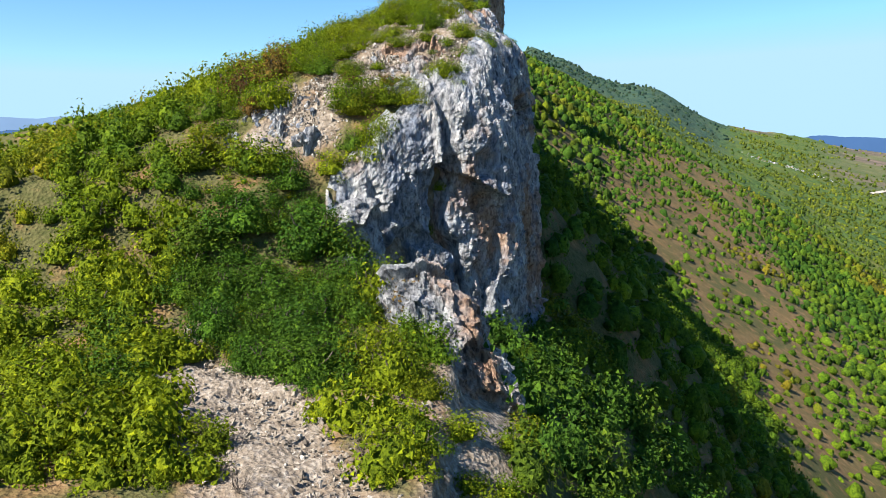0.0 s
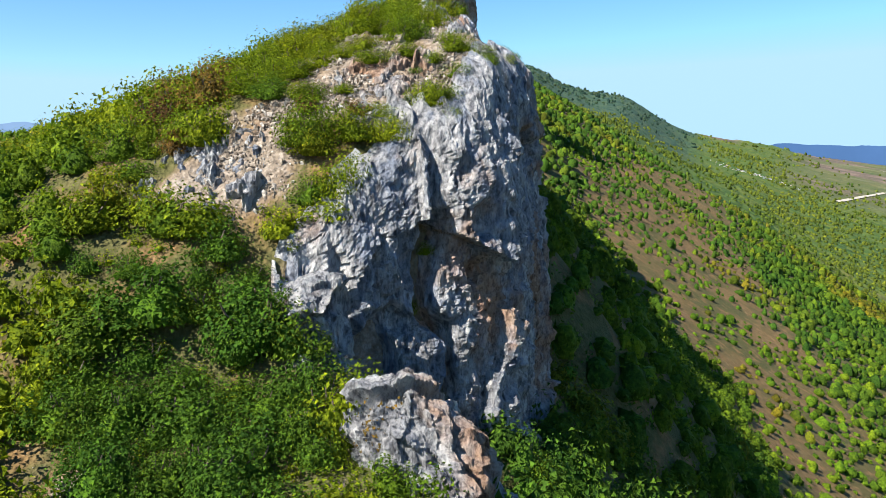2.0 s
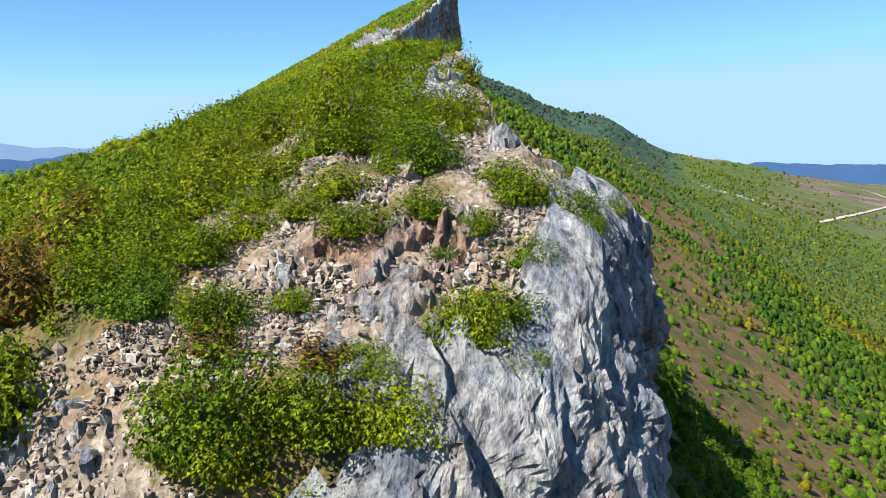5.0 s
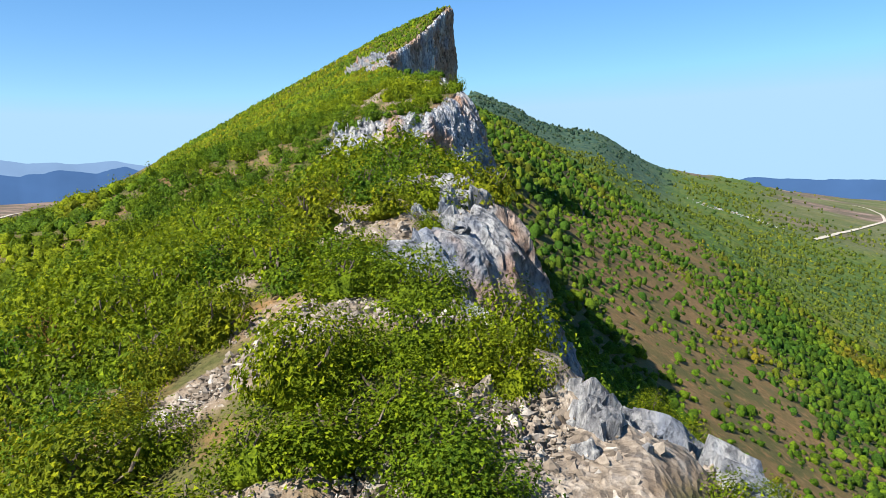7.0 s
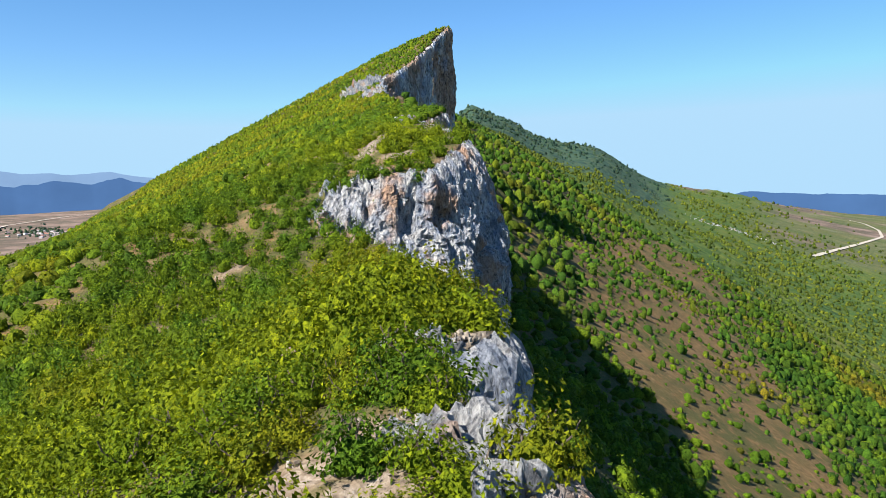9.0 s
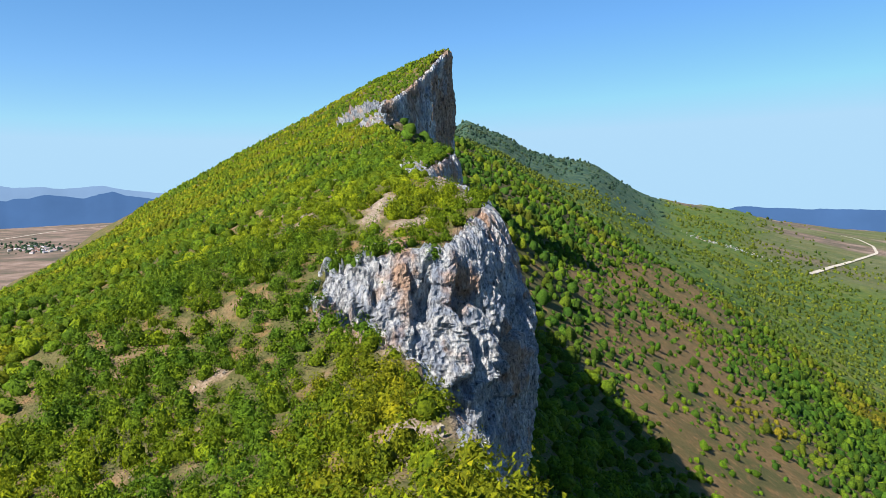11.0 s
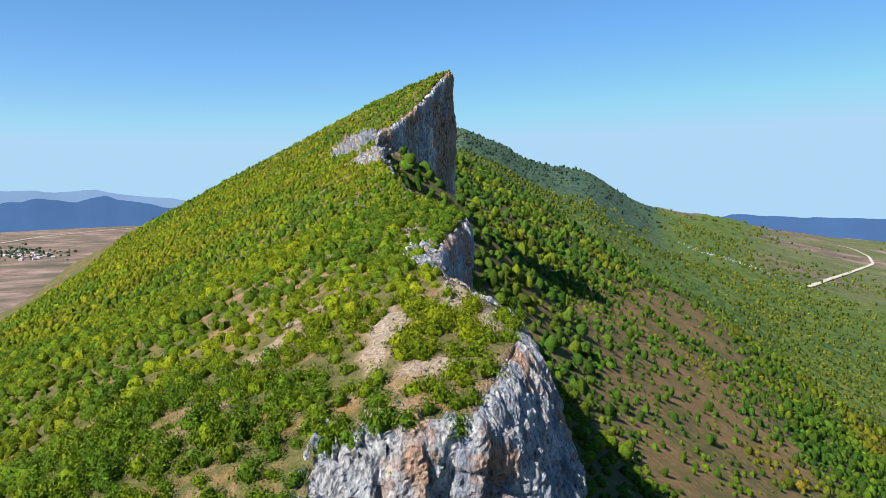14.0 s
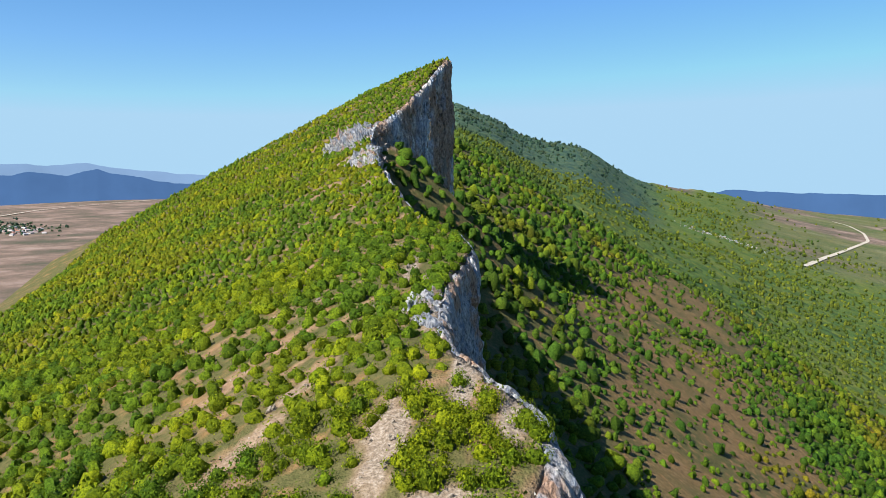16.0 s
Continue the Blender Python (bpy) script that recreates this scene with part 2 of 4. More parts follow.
def cells(x, y, z, seed=0):
    """Distance to the nearest of scattered points: makes facets and clefts."""
    x, y, z = np.broadcast_arrays(np.asarray(x, float), np.asarray(y, float), np.asarray(z, float))
    i, j, k = np.floor(x), np.floor(y), np.floor(z)
    best = np.full(x.shape, 9.0)
    for a in (-1, 0, 1):
        for b in (-1, 0, 1):
            for c in (-1, 0, 1):
                p, q, r = i + a, j + b, k + c
                d = (p + hashed(p, q, r, seed) - x) ** 2 + (q + hashed(p, q, r, seed + 7) - y) ** 2 + (r + hashed(p, q, r, seed + 13) - z) ** 2
                best = np.minimum(best, d)
    return np.sqrt(best)


def smooth(a, b, v):
    t = np.clip((np.asarray(v, float) - a) / (b - a), 0, 1)
    return t * t * (3 - 2 * t)


def mesh_of(name, verts, faces, mat, attrs=(), shade=False):
    """A mesh from arrays; faces is an array of triangles or quads."""
    verts, faces = np.asarray(verts, np.float32), np.asarray(faces, np.int32)
    me = bpy.data.meshes.new(name)
    me.vertices.add(len(verts))
    me.vertices.foreach_set("co", verts.ravel())
    me.loops.add(faces.size)
    me.loops.foreach_set("vertex_index", faces.ravel())
    me.polygons.add(len(faces))
    me.polygons.foreach_set("loop_start", np.arange(0, faces.size, faces.shape[1], dtype=np.int32))
    me.polygons.foreach_set("loop_total", np.full(len(faces), faces.shape[1], np.int32))
    for key, values in attrs:
        values = np.asarray(values, np.float32)
        if values.ndim == 1:
            at = me.attributes.new(key, "FLOAT", "POINT")
            at.data.foreach_set("value", values)
        else:
            at = me.attributes.new(key, "FLOAT_COLOR", "POINT")
            at.data.foreach_set("color", np.c_[values, np.ones(len(values))].astype(np.float32).ravel())
    me.update(calc_edges=True)
    me.polygons.foreach_set("use_smooth", np.full(len(faces), shade, dtype=bool))
    me.materials.append(mat)
    return me


def grid_faces(nu, nv):
    i, j = np.meshgrid(np.arange(nu - 1), np.arange(nv - 1), indexing="ij")
    a = (i * nv + j).ravel()
    return np.stack([a, a + nv, a + nv + 1, a + 1], 1)


# ---- the hill: a cuesta with a wooded left slope and a cliff along its right edge ----
SPINE = ((-400, -55.62), (-100, -27.81), (0, -12.05), (18.54, -10.2), (27.81, -8.81), (33.37, -8.06), (38.93, -5.56), (41.72, -2.32), (44.5, 1.39),
         (46.35, 4.17), (49.13, 6.95), (51.91, 8.34), (58.34, 10.3), (65, 12), (75, 13.4), (81, 13.8), (90, 14.0), (100, 14.0), (111, 14.2), (118, 15.2), (122, 16.8), (126, 19),
         (130, 21.5), (138, 24.3), (145, 26), (152, 28), (172, 31), (200, 35.5), (221, 38.5), (241, 43.5), (280, 52), (328, 64), (366, 78.4),
         (378, 78.4), (420, 50), (600, 20))
SLOPE = ((-100, 0.1), (27.81, -0.05), (37.08, -0.05), (42.64, 0), (46.35, 0.24), (50.98, 0.45), (70, 0.42), (100, 0.34), (120, 0.2), (150, 0.46), (165, 0.45), (180, 0.38),
         (221, 0.42), (300, 0.48), (340, 0.53), (380, 0.58))
CREST = ((38, 0), (44, -0.05), (49, 0), (60, -0.05), (85, -0.08), (120, 0), (135, 0.1), (160, 0.1), (318, 0.12), (340, 0.3), (366, 0.42), (390, 0.45))
EDGE = ((-100, 2.78), (22.25, 0), (27.81, 0.46), (33.37, 0.93), (37.1, 0.6), (39.5, -1.5), (41.2, -4.2), (42.3, -4.6), (43.2, -3.6), (44.3, -2.0), (45.5, -0.2), (46.6, 1.3),
        (48, 2.5), (50.5, 3.4), (52.8, 4.3), (55.5, 4.5), (57, 3.2), (58.5, 1.0), (60.5, -0.3), (62.3, -0.6), (63.2, 0.1), (64.2, 1.1), (65.5, 1.9), (67, 2.3), (70, 2.5), (72, 1.8),
        (74, 0.6), (75.5, -0.8), (76.5, -1.4), (77.4, -0.6), (78.2, 0.8), (79, 2.0), (81, 2.8), (84, 3.3), (88, 3.0), (95, 2.2), (105, 1.6), (115, 0.5), (120, -2), (124, -5), (127.6, -6.2), (128.5, -3),
        (129.4, 3.0), (134, 5.4), (139, 7.5), (146, 7.5), (150, 5.5), (156, 3.6), (165, 3.4), (172, 4.2), (180, 6.0), (188, 8.6), (196, 9.6), (203, 9.0), (215, 6), (240, 2),
        (300, -2), (316, -3), (322, -1), (326, 3), (335, 8), (350, 15), (366, 23), (385, 27), (420, 22), (1000, 60))


def table(rows, y):
    a = np.array(rows, float)
    return np.interp(y, a[:, 0], a[:, 1])


def edge_x(y):
    return table(EDGE, y) + 1.3 * (fbm(np.asarray(y) / 7.0, 3.3, 0, 3, 5) - 0.5)


EDGE_Y = np.arange(-120.0, 1300.0, 0.1)
EDGE_X = edge_x(EDGE_Y)


def edge_at(y):
    return np.interp(y, EDGE_Y, EDGE_X)


def inside(x, y):
    """Distance from the cliff's edge: positive on the ridge, negative over the drop; exact within four metres."""
    d = np.asarray(x - edge_at(y), float)
    best = np.abs(d)
    for k in np.arange(-4.0, 4.01, 0.2):
        best = np.minimum(best, np.hypot(x - edge_at(y + k), k))
    return np.where(d < 0, best, -best)


def left_slope(x, y):
    d = np.asarray(x) + np.interp(y, (52, 62), (3.7, 2.0))
    z = table(SPINE, y) + table(SLOPE, y) * np.minimum(d, 0) + table(CREST, y) * np.clip(d, 0, 30)
    z = z - 0.6 * np.maximum(np.asarray(x) - np.interp(y, (54, 58), (1.8, -0.4)), 0) * smooth(38, 44, y) * smooth(62.5, 60.5, y)
    return z - 0.35 * np.maximum(-100.0 - np.asarray(x), 0)


def right_plane(x, y):
    return -57.0 + 0.285 * y - 0.60 * x


TALUS = ((15, 38), (30, 39.5), (36, 38), (44, 37), (55, 35), (62, 38), (70, 41), (95, 39), (108, 33), (125, 27), (145, 23), (165, 21), (190, 10), (230, 0), (290, -2), (310, 14), (326, 24), (345, 12), (366, 0), (400, -4))


def right_slope(x, y):
    """The flank, with a steep apron against the cliff."""
    d = np.maximum(x - edge_at(y), 0)
    return right_plane(x, y) + table(TALUS, y) * np.exp(-(d / np.interp(y, (60, 105), (28.0, 44.0))) ** 2)


# the country beyond, by bearing in degrees from the ridge: rise of its skyline, and of its near end, as angles, and the distance of the skyline
SKYLINE = ((-60, -0.2), (-24, 0.2), (-17, 0.7), (-12, 0.9), (0, 3), (6, 7.6), (8.6, 6.6), (10.1, 5.7), (12, 5.1), (13.6, 4.9), (14.6, 4.6), (15.6, 4.0), (17.1, 3.1), (18.4, 2.5), (19.8, 2.2),
           (22, 1.9), (24, 1.4), (26, 0.9), (29.2, 0.45), (34, 0.0), (60, -0.5))
NEAR_END = ((-60, -9), (-10, -8), (0, 2), (5, 5.2), (8.2, 3.6), (13, 0.2), (17.5, -2.4), (22, -5.2), (25, -7.0), (29, -9.2), (33, -11.5), (40, -14), (60, -16))
REACH = ((-60, 4300), (-10, 4300), (0, 2500), (6, 2200), (15, 2400), (20, 3000), (25, 3700), (33, 4200), (60, 4300))
NEAR_R = 640.0


def bearing(x, y):
    return np.hypot(np.asarray(x) + 2.0, np.asarray(y) - 50.0), np.degrees(np.arctan2(np.asarray(x) + 2.0, np.asarray(y) - 50.0))


def valley_rise(r, az):
    top, low, reach = table(SKYLINE, az), table(NEAR_END, az), table(REACH, az)
    k = (NEAR_R / np.clip(r, NEAR_R, reach) - NEAR_R / reach) / (1 - NEAR_R / reach)
    return top - (top - low) * k


def plain(x, y):
    """The valleys and the far hill."""
    r, az = bearing(x, y)
    reach = table(REACH, az)
    q = np.minimum(r, reach)
    rough = 1.0 + 0.012 * q * (fbm(x / 170, y / 170, 0, 4, 31) - 0.5) * smooth(-2, 4, az) * smooth(27, 20, az)
    return 16.0 + q * np.tan(np.radians(valley_rise(q, az))) + rough - 0.3 * np.maximum(r - reach, 0)


def valley_point(az, rise):
    """Where in the valley a bearing and a rise lead."""
    r = np.linspace(NEAR_R, float(table(REACH, az)), 400)
    q = float(np.interp(rise, valley_rise(r, az + 0 * r), r))
    return -2.0 + q * math.sin(radians(az)), 50.0 + q * math.cos(radians(az))


def ground_z(x, y):
    x, y = np.asarray(x, float), np.asarray(y, float)
    e = edge_at(y)
    zl = left_slope(x, y)
    zr = right_slope(x, y)
    back = right_plane(e, y) + 22.0 - 0.45 * (e - x)
    zl = zl + (np.minimum(back, zl) - zl) * smooth(372, 400, y)
    z = zr + (zl - zr) * smooth(0.25, 0.85, inside(x, y))
    bump = 1.0 * (fbm(x / 9, y / 9, 0, 4, 11) - 0.5) * smooth(45, 18, np.abs(x)) + 3.0 * (fbm(x / 45, y / 45, 0, 2, 12) - 0.5) * smooth(5, 40, np.abs(x - e))
    z = z + bump
    low = -75.0 - 165.0 * smooth(0, 600, x) + 5 * (fbm(x / 200, y / 200, 0, 3, 33) - 0.5)
    h = 25.0 * smooth(20, 200, np.abs(x))
    z = 0.5 * (z + low + np.sqrt((z - low) ** 2 + h * h))
    r, az = bearing(x, y)
    far = smooth(550, 640, r + 50 * (fbm(x / 90, y / 90, 0, 3, 34) - 0.5))
    return z + (plain(x, y) - z) * far


def brown_flank(x, y):
    wob = 26 * (fbm(x / 40, y / 40, 0, 3, 81) - 0.5)
    return smooth(-8, 8, x - 52 - 0.035 * (y - 180) + wob) * smooth(12, -16, x - 112 - 0.3 * (y - 240) - 1.3 * wob) * smooth(30, -30, y - 400 - 1.8 * (x - 72) + wob) * (y > 60)


# open ground between the shrubs: x, y, half length, half width, turn in degrees, share of stone
BARE = ((-3.9, 47.6, 4, 1.5, 5, 0.95), (-6.6, 46.6, 3, 1.2, 60, 0.4), (-0.6, 48.6, 1.8, 1.4, 60, 0.8), (1.6, 50.5, 1.6, 2.4, 80, 1),
        (-2.9, 50.0, 2.2, 1.0, 25, 1), (0.8, 49.3, 1.7, 0.9, 0, 1), (0.7, 52.6, 2.0, 1.3, 60, 1), (1.5, 54.4, 1.7, 1.3, 0, 1), (-2.9, 65.4, 1.4, 1.8, 0, 1), (-2.7, 67.4, 1.6, 1.0, 20, 0.9), (-6.2, 64.5, 1.8, 1.0, 30, 0.9), (-3.3, 58.3, 1.6, 1.2, 30, 1), (-10.5, 64.8, 1.7, 1.0, 30, 0.7), (-5.0, 56.9, 1.8, 1.0, 20, 0.9), (-1, 64, 1.6, 0.9, 0, 1), (-4.2, 80.2, 1.5, 1.0, 20, 0.8), (-4.6, 51.6, 1.8, 0.8, 30, 0.9), (-1.6, 52.6, 2.2, 0.7, 0, 0.8), (1.4, 56, 2.4, 1.8, 70, 1), (0.2, 57.6, 1.6, 1, 0, 0.9),
        (-6.6, 28.6, 6.2, 2.7, -54, 1), (-4.6, 24.8, 3.2, 2.0, 0, 0.85), (-1.2, 30.5, 2.4, 1.6, 40, 0.5), (-10.2, 35.23, 0.9, 0.6, 70, 0.9), (-7.88, 45.42, 2.6, 1.3, 10, 1), (-3.8, 60.17, 1.5, 1.2, 40, 0.6),
        (-11, 66.5, 1.6, 1, 40, 0.5), (-8.3, 59.25, 1.4, 0.9, 40, 0.6), (-0.3, 69.5, 1.8, 1.0, 0, 0.9), (-4.3, 82.5, 2.2, 1.1, 60, 0.8),
        (-2.5, 84, 1.2, 1, 0, 0.8), (-7.5, 76, 1.5, 0.9, 30, 0.7), (-3.6, 69.6, 2, 1.2, 20, 0.8), (-0.6, 66, 1.4, 0.8, 0, 1),
        (-2.7, 143, 7, 1.5, 80, 0.9), (0.2, 136.5, 2.2, 1.2, 0, 0.9), (-3.4, 131.2, 2.6, 0.8, 20, 0.4), (-13.9, 120, 1.7, 0.8, 45, 0.7),
        (5.4, 144, 4, 1.0, 80, 1), (3.2, 151, 5, 1.0, 80, 1), (2.2, 167, 5, 1.3, 85, 0.9), (-26, 188, 5.5, 1.1, 45, 0.1),
        (-16.7, 165.7, 5.5, 1.2, 45, 0.35), (-30, 177, 2.6, 0.5, 45, 0), (-12, 151, 5, 1.2, 50, 0.6), (-12, 199.5, 4.5, 1, 45, 0.3),
        (-8.5, 158, 5, 1, 50, 0.6), (-22, 190, 4.5, 1, 45, 0.2), (-18.5, 196, 4.5, 1, 45, 0.2), (-27, 150.5, 2.0, 0.45, 45, 0.1),
        (-17.5, 137, 3.2, 0.7, 50, 0.3), (-30, 203, 4, 1, 45, 0.1), (-10, 172, 4, 0.9, 45, 0.3), (-36, 160, 2.2, 0.4, 45, 0),
        (-20, 178, 4, 0.8, 45, 0.2), (-6, 181, 3.5, 0.7, 50, 0.4), (0, 196, 4, 0.7, 75, 0.8), (-2, 214, 4, 0.7, 65, 0.6),
        (-2.5, 250, 6, 1.0, 60, 0.7), (-5.5, 313, 8.5, 8, 40, 1), (-3, 277, 4.5, 2.2, 50, 0.9), (0.6, 78.4, 2.4, 1.8, 20, 1), (0.3, 70, 2.2, 1.9, 0, 1), (0.8, 65.5, 2.4, 1.5, 80, 1), (-9, 286, 5, 0.9, 45, 0.7), (-7, 262, 4, 0.8, 45, 0.7), (1.5, 186, 6, 0.8, 80, 1),
        (-1, 120, 3, 1.6, 85, 0.9), (-1.5, 100, 4, 1.4, 85, 0.8))


def bare_at(x, y):
    """How open the ground is, and how stony, from 0 to 1."""
    x, y = np.asarray(x, float), np.asarray(y, float)
    wob = 0.55 * (fbm(x / 1.8, y / 1.8, 0, 3, 63) - 0.5) * 2
    open_, stone = np.zeros(x.shape), np.zeros(x.shape)
    for cx, cy, a, b, turn, share in BARE:
        c, s = math.cos(radians(turn)), math.sin(radians(turn))
        u, v = ((x - cx) * c + (y - cy) * s) / a, (-(x - cx) * s + (y - cy) * c) / b
        k = smooth(1.15, 0.75, np.sqrt(u * u + v * v) + wob)
        open_ = np.maximum(open_, k)
        stone = np.maximum(stone, k * share)
    d = edge_at(y) - x
    rim = smooth(1.7, 0.5, d + 1.6 * (fbm(x / 2.5, y / 2.5, 0, 3, 64) - 0.5)) * (y > 24) * (y < 400) * (d > -2)
    streak = smooth(0.65, 0.70, fbm((x + y) / 9.0, (y - x) / 2.2, 0, 3, 65)) * smooth(60, 130, y) * smooth(395, 300, y) * smooth(-32, -12, x) * (d > 0)
    return np.maximum(np.maximum(open_, rim), 0.8 * streak), np.maximum(stone, np.maximum(rim, 0.25 * streak))


def facets(x, y, z, seed=0):
    """A level for each of many scattered cells: broken blocks with sharp steps."""
    x, y, z = np.broadcast_arrays(np.asarray(x, float), np.asarray(y, float), np.asarray(z, float))
    i, j, k = np.floor(x), np.floor(y), np.floor(z)
    best, level = np.full(x.shape, 9.0), np.zeros(x.shape)
    for a in (-1, 0, 1):
        for b in (-1, 0, 1):
            for c in (-1, 0, 1):
                p, q, r = i + a, j + b, k + c
                dx, dy, dz = p + hashed(p, q, r, seed) - x, q + hashed(p, q, r, seed + 7) - y, r + hashed(p, q, r, seed + 13) - z
                d = dx * dx + dy * dy + dz * dz
                m = d < best
                best = np.where(m, d, best)
                lv = hashed(p, q, r, seed + 19) + 0.9 * (dx * (hashed(p, q, r, seed + 23) - 0.5) + dz * (hashed(p, q, r, seed + 29) - 0.5))
                level = np.where(m, lv, level)
    return level - 0.5


def axis(stops):
    """Steps along an axis: (from, to, step) runs."""
    out = []
    for a, b, s in stops:
        out.append(np.arange(a, b, s))
    return np.concatenate(out)


gx = np.concatenate([-np.geomspace(4990, 112, 34), axis([(-110, -45, 2.5), (-45, -14, 1.0), (-14, 16, 0.36), (16, 50, 1.5), (50, 400, 5)]), np.geomspace(404, 4990, 84)])
gy = np.concatenate([-np.geomspace(4990, 32, 16), axis([(-30, 20, 3), (20, 82, 0.45), (82, 190, 1.0), (190, 400, 2.0), (400, 900, 8)]), np.geomspace(905, 4990, 70)])
GX, GY = np.meshgrid(gx, gy, indexing="ij")
GZ = ground_z(GX, GY)
open_, stony = bare_at(GX, GY)
near_rows = (inside(GX, GY) > 0.3) & (GY > 22) & (GY < 230) & (GX > -50) & (GX < 12)
GZ = GZ + np.where(near_rows, stony * (0.35 * facets(GX / 1.6, GY / 1.6, 0, 22) + 0.22 * facets(GX / 0.6, GY / 0.6, 0, 24)), 0)
GR, GA = bearing(GX, GY)
farness = smooth(520, 640, GR) * (GY > 0) * smooth(-60, 0, GX)
tilled = smooth(0.40, 0.54, fbm(GX / 260, GY / 400, 0, 3, 41))
fields = np.maximum(smooth(-170, -320, GX), np.maximum(smooth(1300, 2000, GR) * smooth(23.0, 26.5, GA) * (0.35 + 0.65 * tilled), smooth(1.5, 0.6, np.abs(GA - 20.2)) * smooth(2700, 2850, GR)))
ground = new("ground", mesh_of("ground", np.stack([GX, GY, GZ], -1).reshape(-1, 3), grid_faces(len(gx), len(gy)), GROUND,
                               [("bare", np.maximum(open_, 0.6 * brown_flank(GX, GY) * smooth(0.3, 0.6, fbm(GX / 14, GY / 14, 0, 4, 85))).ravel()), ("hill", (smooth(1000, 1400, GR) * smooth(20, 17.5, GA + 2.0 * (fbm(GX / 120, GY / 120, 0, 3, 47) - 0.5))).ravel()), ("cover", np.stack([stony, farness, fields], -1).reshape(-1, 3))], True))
tagged(ground, "stony hillside of brown soil and dry grass running into a wide valley", "hillside", kind="structure")


# ---- the cliff wall along the edge ----
def cliff(name, y0, y1, step, label, mat=None, lean=0.07):
    """A stretch of the rock wall: from the rim down to the foot, creased and stained."""
    # walk along the edge at even steps
    fine = np.arange(y0, y1 + 0.05, 0.05)
    ex = edge_at(fine)
    run = np.concatenate([[0], np.cumsum(np.hypot(np.diff(fine), np.diff(ex)))])
    s = np.arange(0, run[-1], step)
    py = np.interp(s, run, fine)
    px = np.interp(py, fine, ex)
    ty, tx = np.gradient(py), np.gradient(px)
    k = np.ones(9) / 9
    pad = lambda v: np.convolve(np.pad(v, 4, mode="edge"), k, "valid")
    ty, tx = pad(ty), pad(tx)
    ln = np.hypot(tx, ty)
    nx, ny = ty / ln, -tx / ln  # outwards, to the right
    top = ground_z(px - 1.5 * nx, py - 1.5 * ny)
    foot = ground_z(px + 1.2 * nx, py + 1.2 * ny) - 1.5
    foot = np.minimum(foot, top - 0.5)
    rows = int(max(8, (np.max(top - foot) + 3) / step))
    v = np.linspace(0, 1, rows)
    V, I = np.meshgrid(v, np.arange(len(s)), indexing="xy")
    X0, Y0 = px[:, None] + 0 * v, py[:, None] + 0 * v
    Z = top[:, None] + (foot - top)[:, None] * v
    hgt = (top - foot)[:, None]
    drop = v * hgt
    inset = -1.5 * np.exp(-drop / 0.45) + 0.05 + lean * np.minimum(drop, 10)
    # sheets lean and run along the wall: offsets for big blocks, flakes and chips
    wx, wz = 0.9 * (fbm(X0 / 2.5, Y0 / 2.5, Z / 2.5, 3, 56) - 0.5), 1.5 * (fbm(X0 / 3, Y0 / 3, Z / 3, 3, 57) - 0.5)
    A, B, C = X0 + wx, Y0 + wx, Z + wz
    big = 1.6 * (fbm(X0 / 6, Y0 / 6, Z / 9, 2, 51) - 0.5) + 0.7 * facets(A / 3.6, B / 3.6, C / 7.5, 52)
    big = np.minimum(big, 0.8)
    small = 0.22 * facets(A / 1.25, B / 1.25, C / 2.2, 53) + 0.16 * facets(A / 0.5, B / 0.5, C / 0.9, 54) + 0.1 * facets(A / 0.24, B / 0.24, C / 0.4, 50) + 1.1 * (fbm(X0 / 0.7, Y0 / 0.7, Z / 1.1, 5, 58, 0.68) - 0.5)
    cleft = -1.3 * smooth(0.06, 0.0, np.abs(fbm(A / 4.0, B / 4.0, C / 11.0, 3, 59) - 0.5))
    hole = -0.7 * smooth(0.30, 0.12, cells(A / 2.4, B / 2.4, C / 2.8, 60)) * (hashed(np.floor(A / 2.4), np.floor(B / 2.4), np.floor(C / 2.8), 3) > 0.4)
    grow = np.minimum(1, hgt / 7) * (0.1 + 0.9 * np.minimum(1, drop / 4.0))
    out = inset + (big + cleft + hole) * grow + small * (0.35 + 0.65 * grow)
    Xp, Yp = X0 + out * nx[:, None], Y0 + out * ny[:, None]
    Zp = Z + 0.7 * (facets(X0 / 0.8, Y0 / 0.8, Z / 2, 55)) * np.exp(-drop / 2.0) + 0.2 * np.exp(-drop / 1.0) - 1.2 * (v == 0)
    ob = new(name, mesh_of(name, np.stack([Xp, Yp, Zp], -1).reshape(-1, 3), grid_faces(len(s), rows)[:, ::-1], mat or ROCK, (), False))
    return tagged(ob, label, "cliff", kind="structure")


cliff("cliff_1", 38.2, 60.5, 0.13, "grey limestone cliff with dark pits and rust stains", None, 0.12)
cliff("cliff_2", 60.5, 74.5, 0.14, "grey limestone cliff with clefts, rust stains and a shaded face", None, 0.3)
cliff("cliff_3", 74.5, 125.0, 0.3, "broken limestone rim above the steep slope", None, 0.2)
cliff("cliff_4", 124.6, 166.0, 0.25, "stepped grey limestone cliff with a tan front", None, 0.36)
cliff("cliff_5", 166.0, 318.0, 0.6, "rocky limestone rim along the ridge")
cliff("cliff_6", 317.0, 398.0, 0.5, "tall reddish-grey limestone cliff below the summit", ROCK_RUSTY, 0.02)


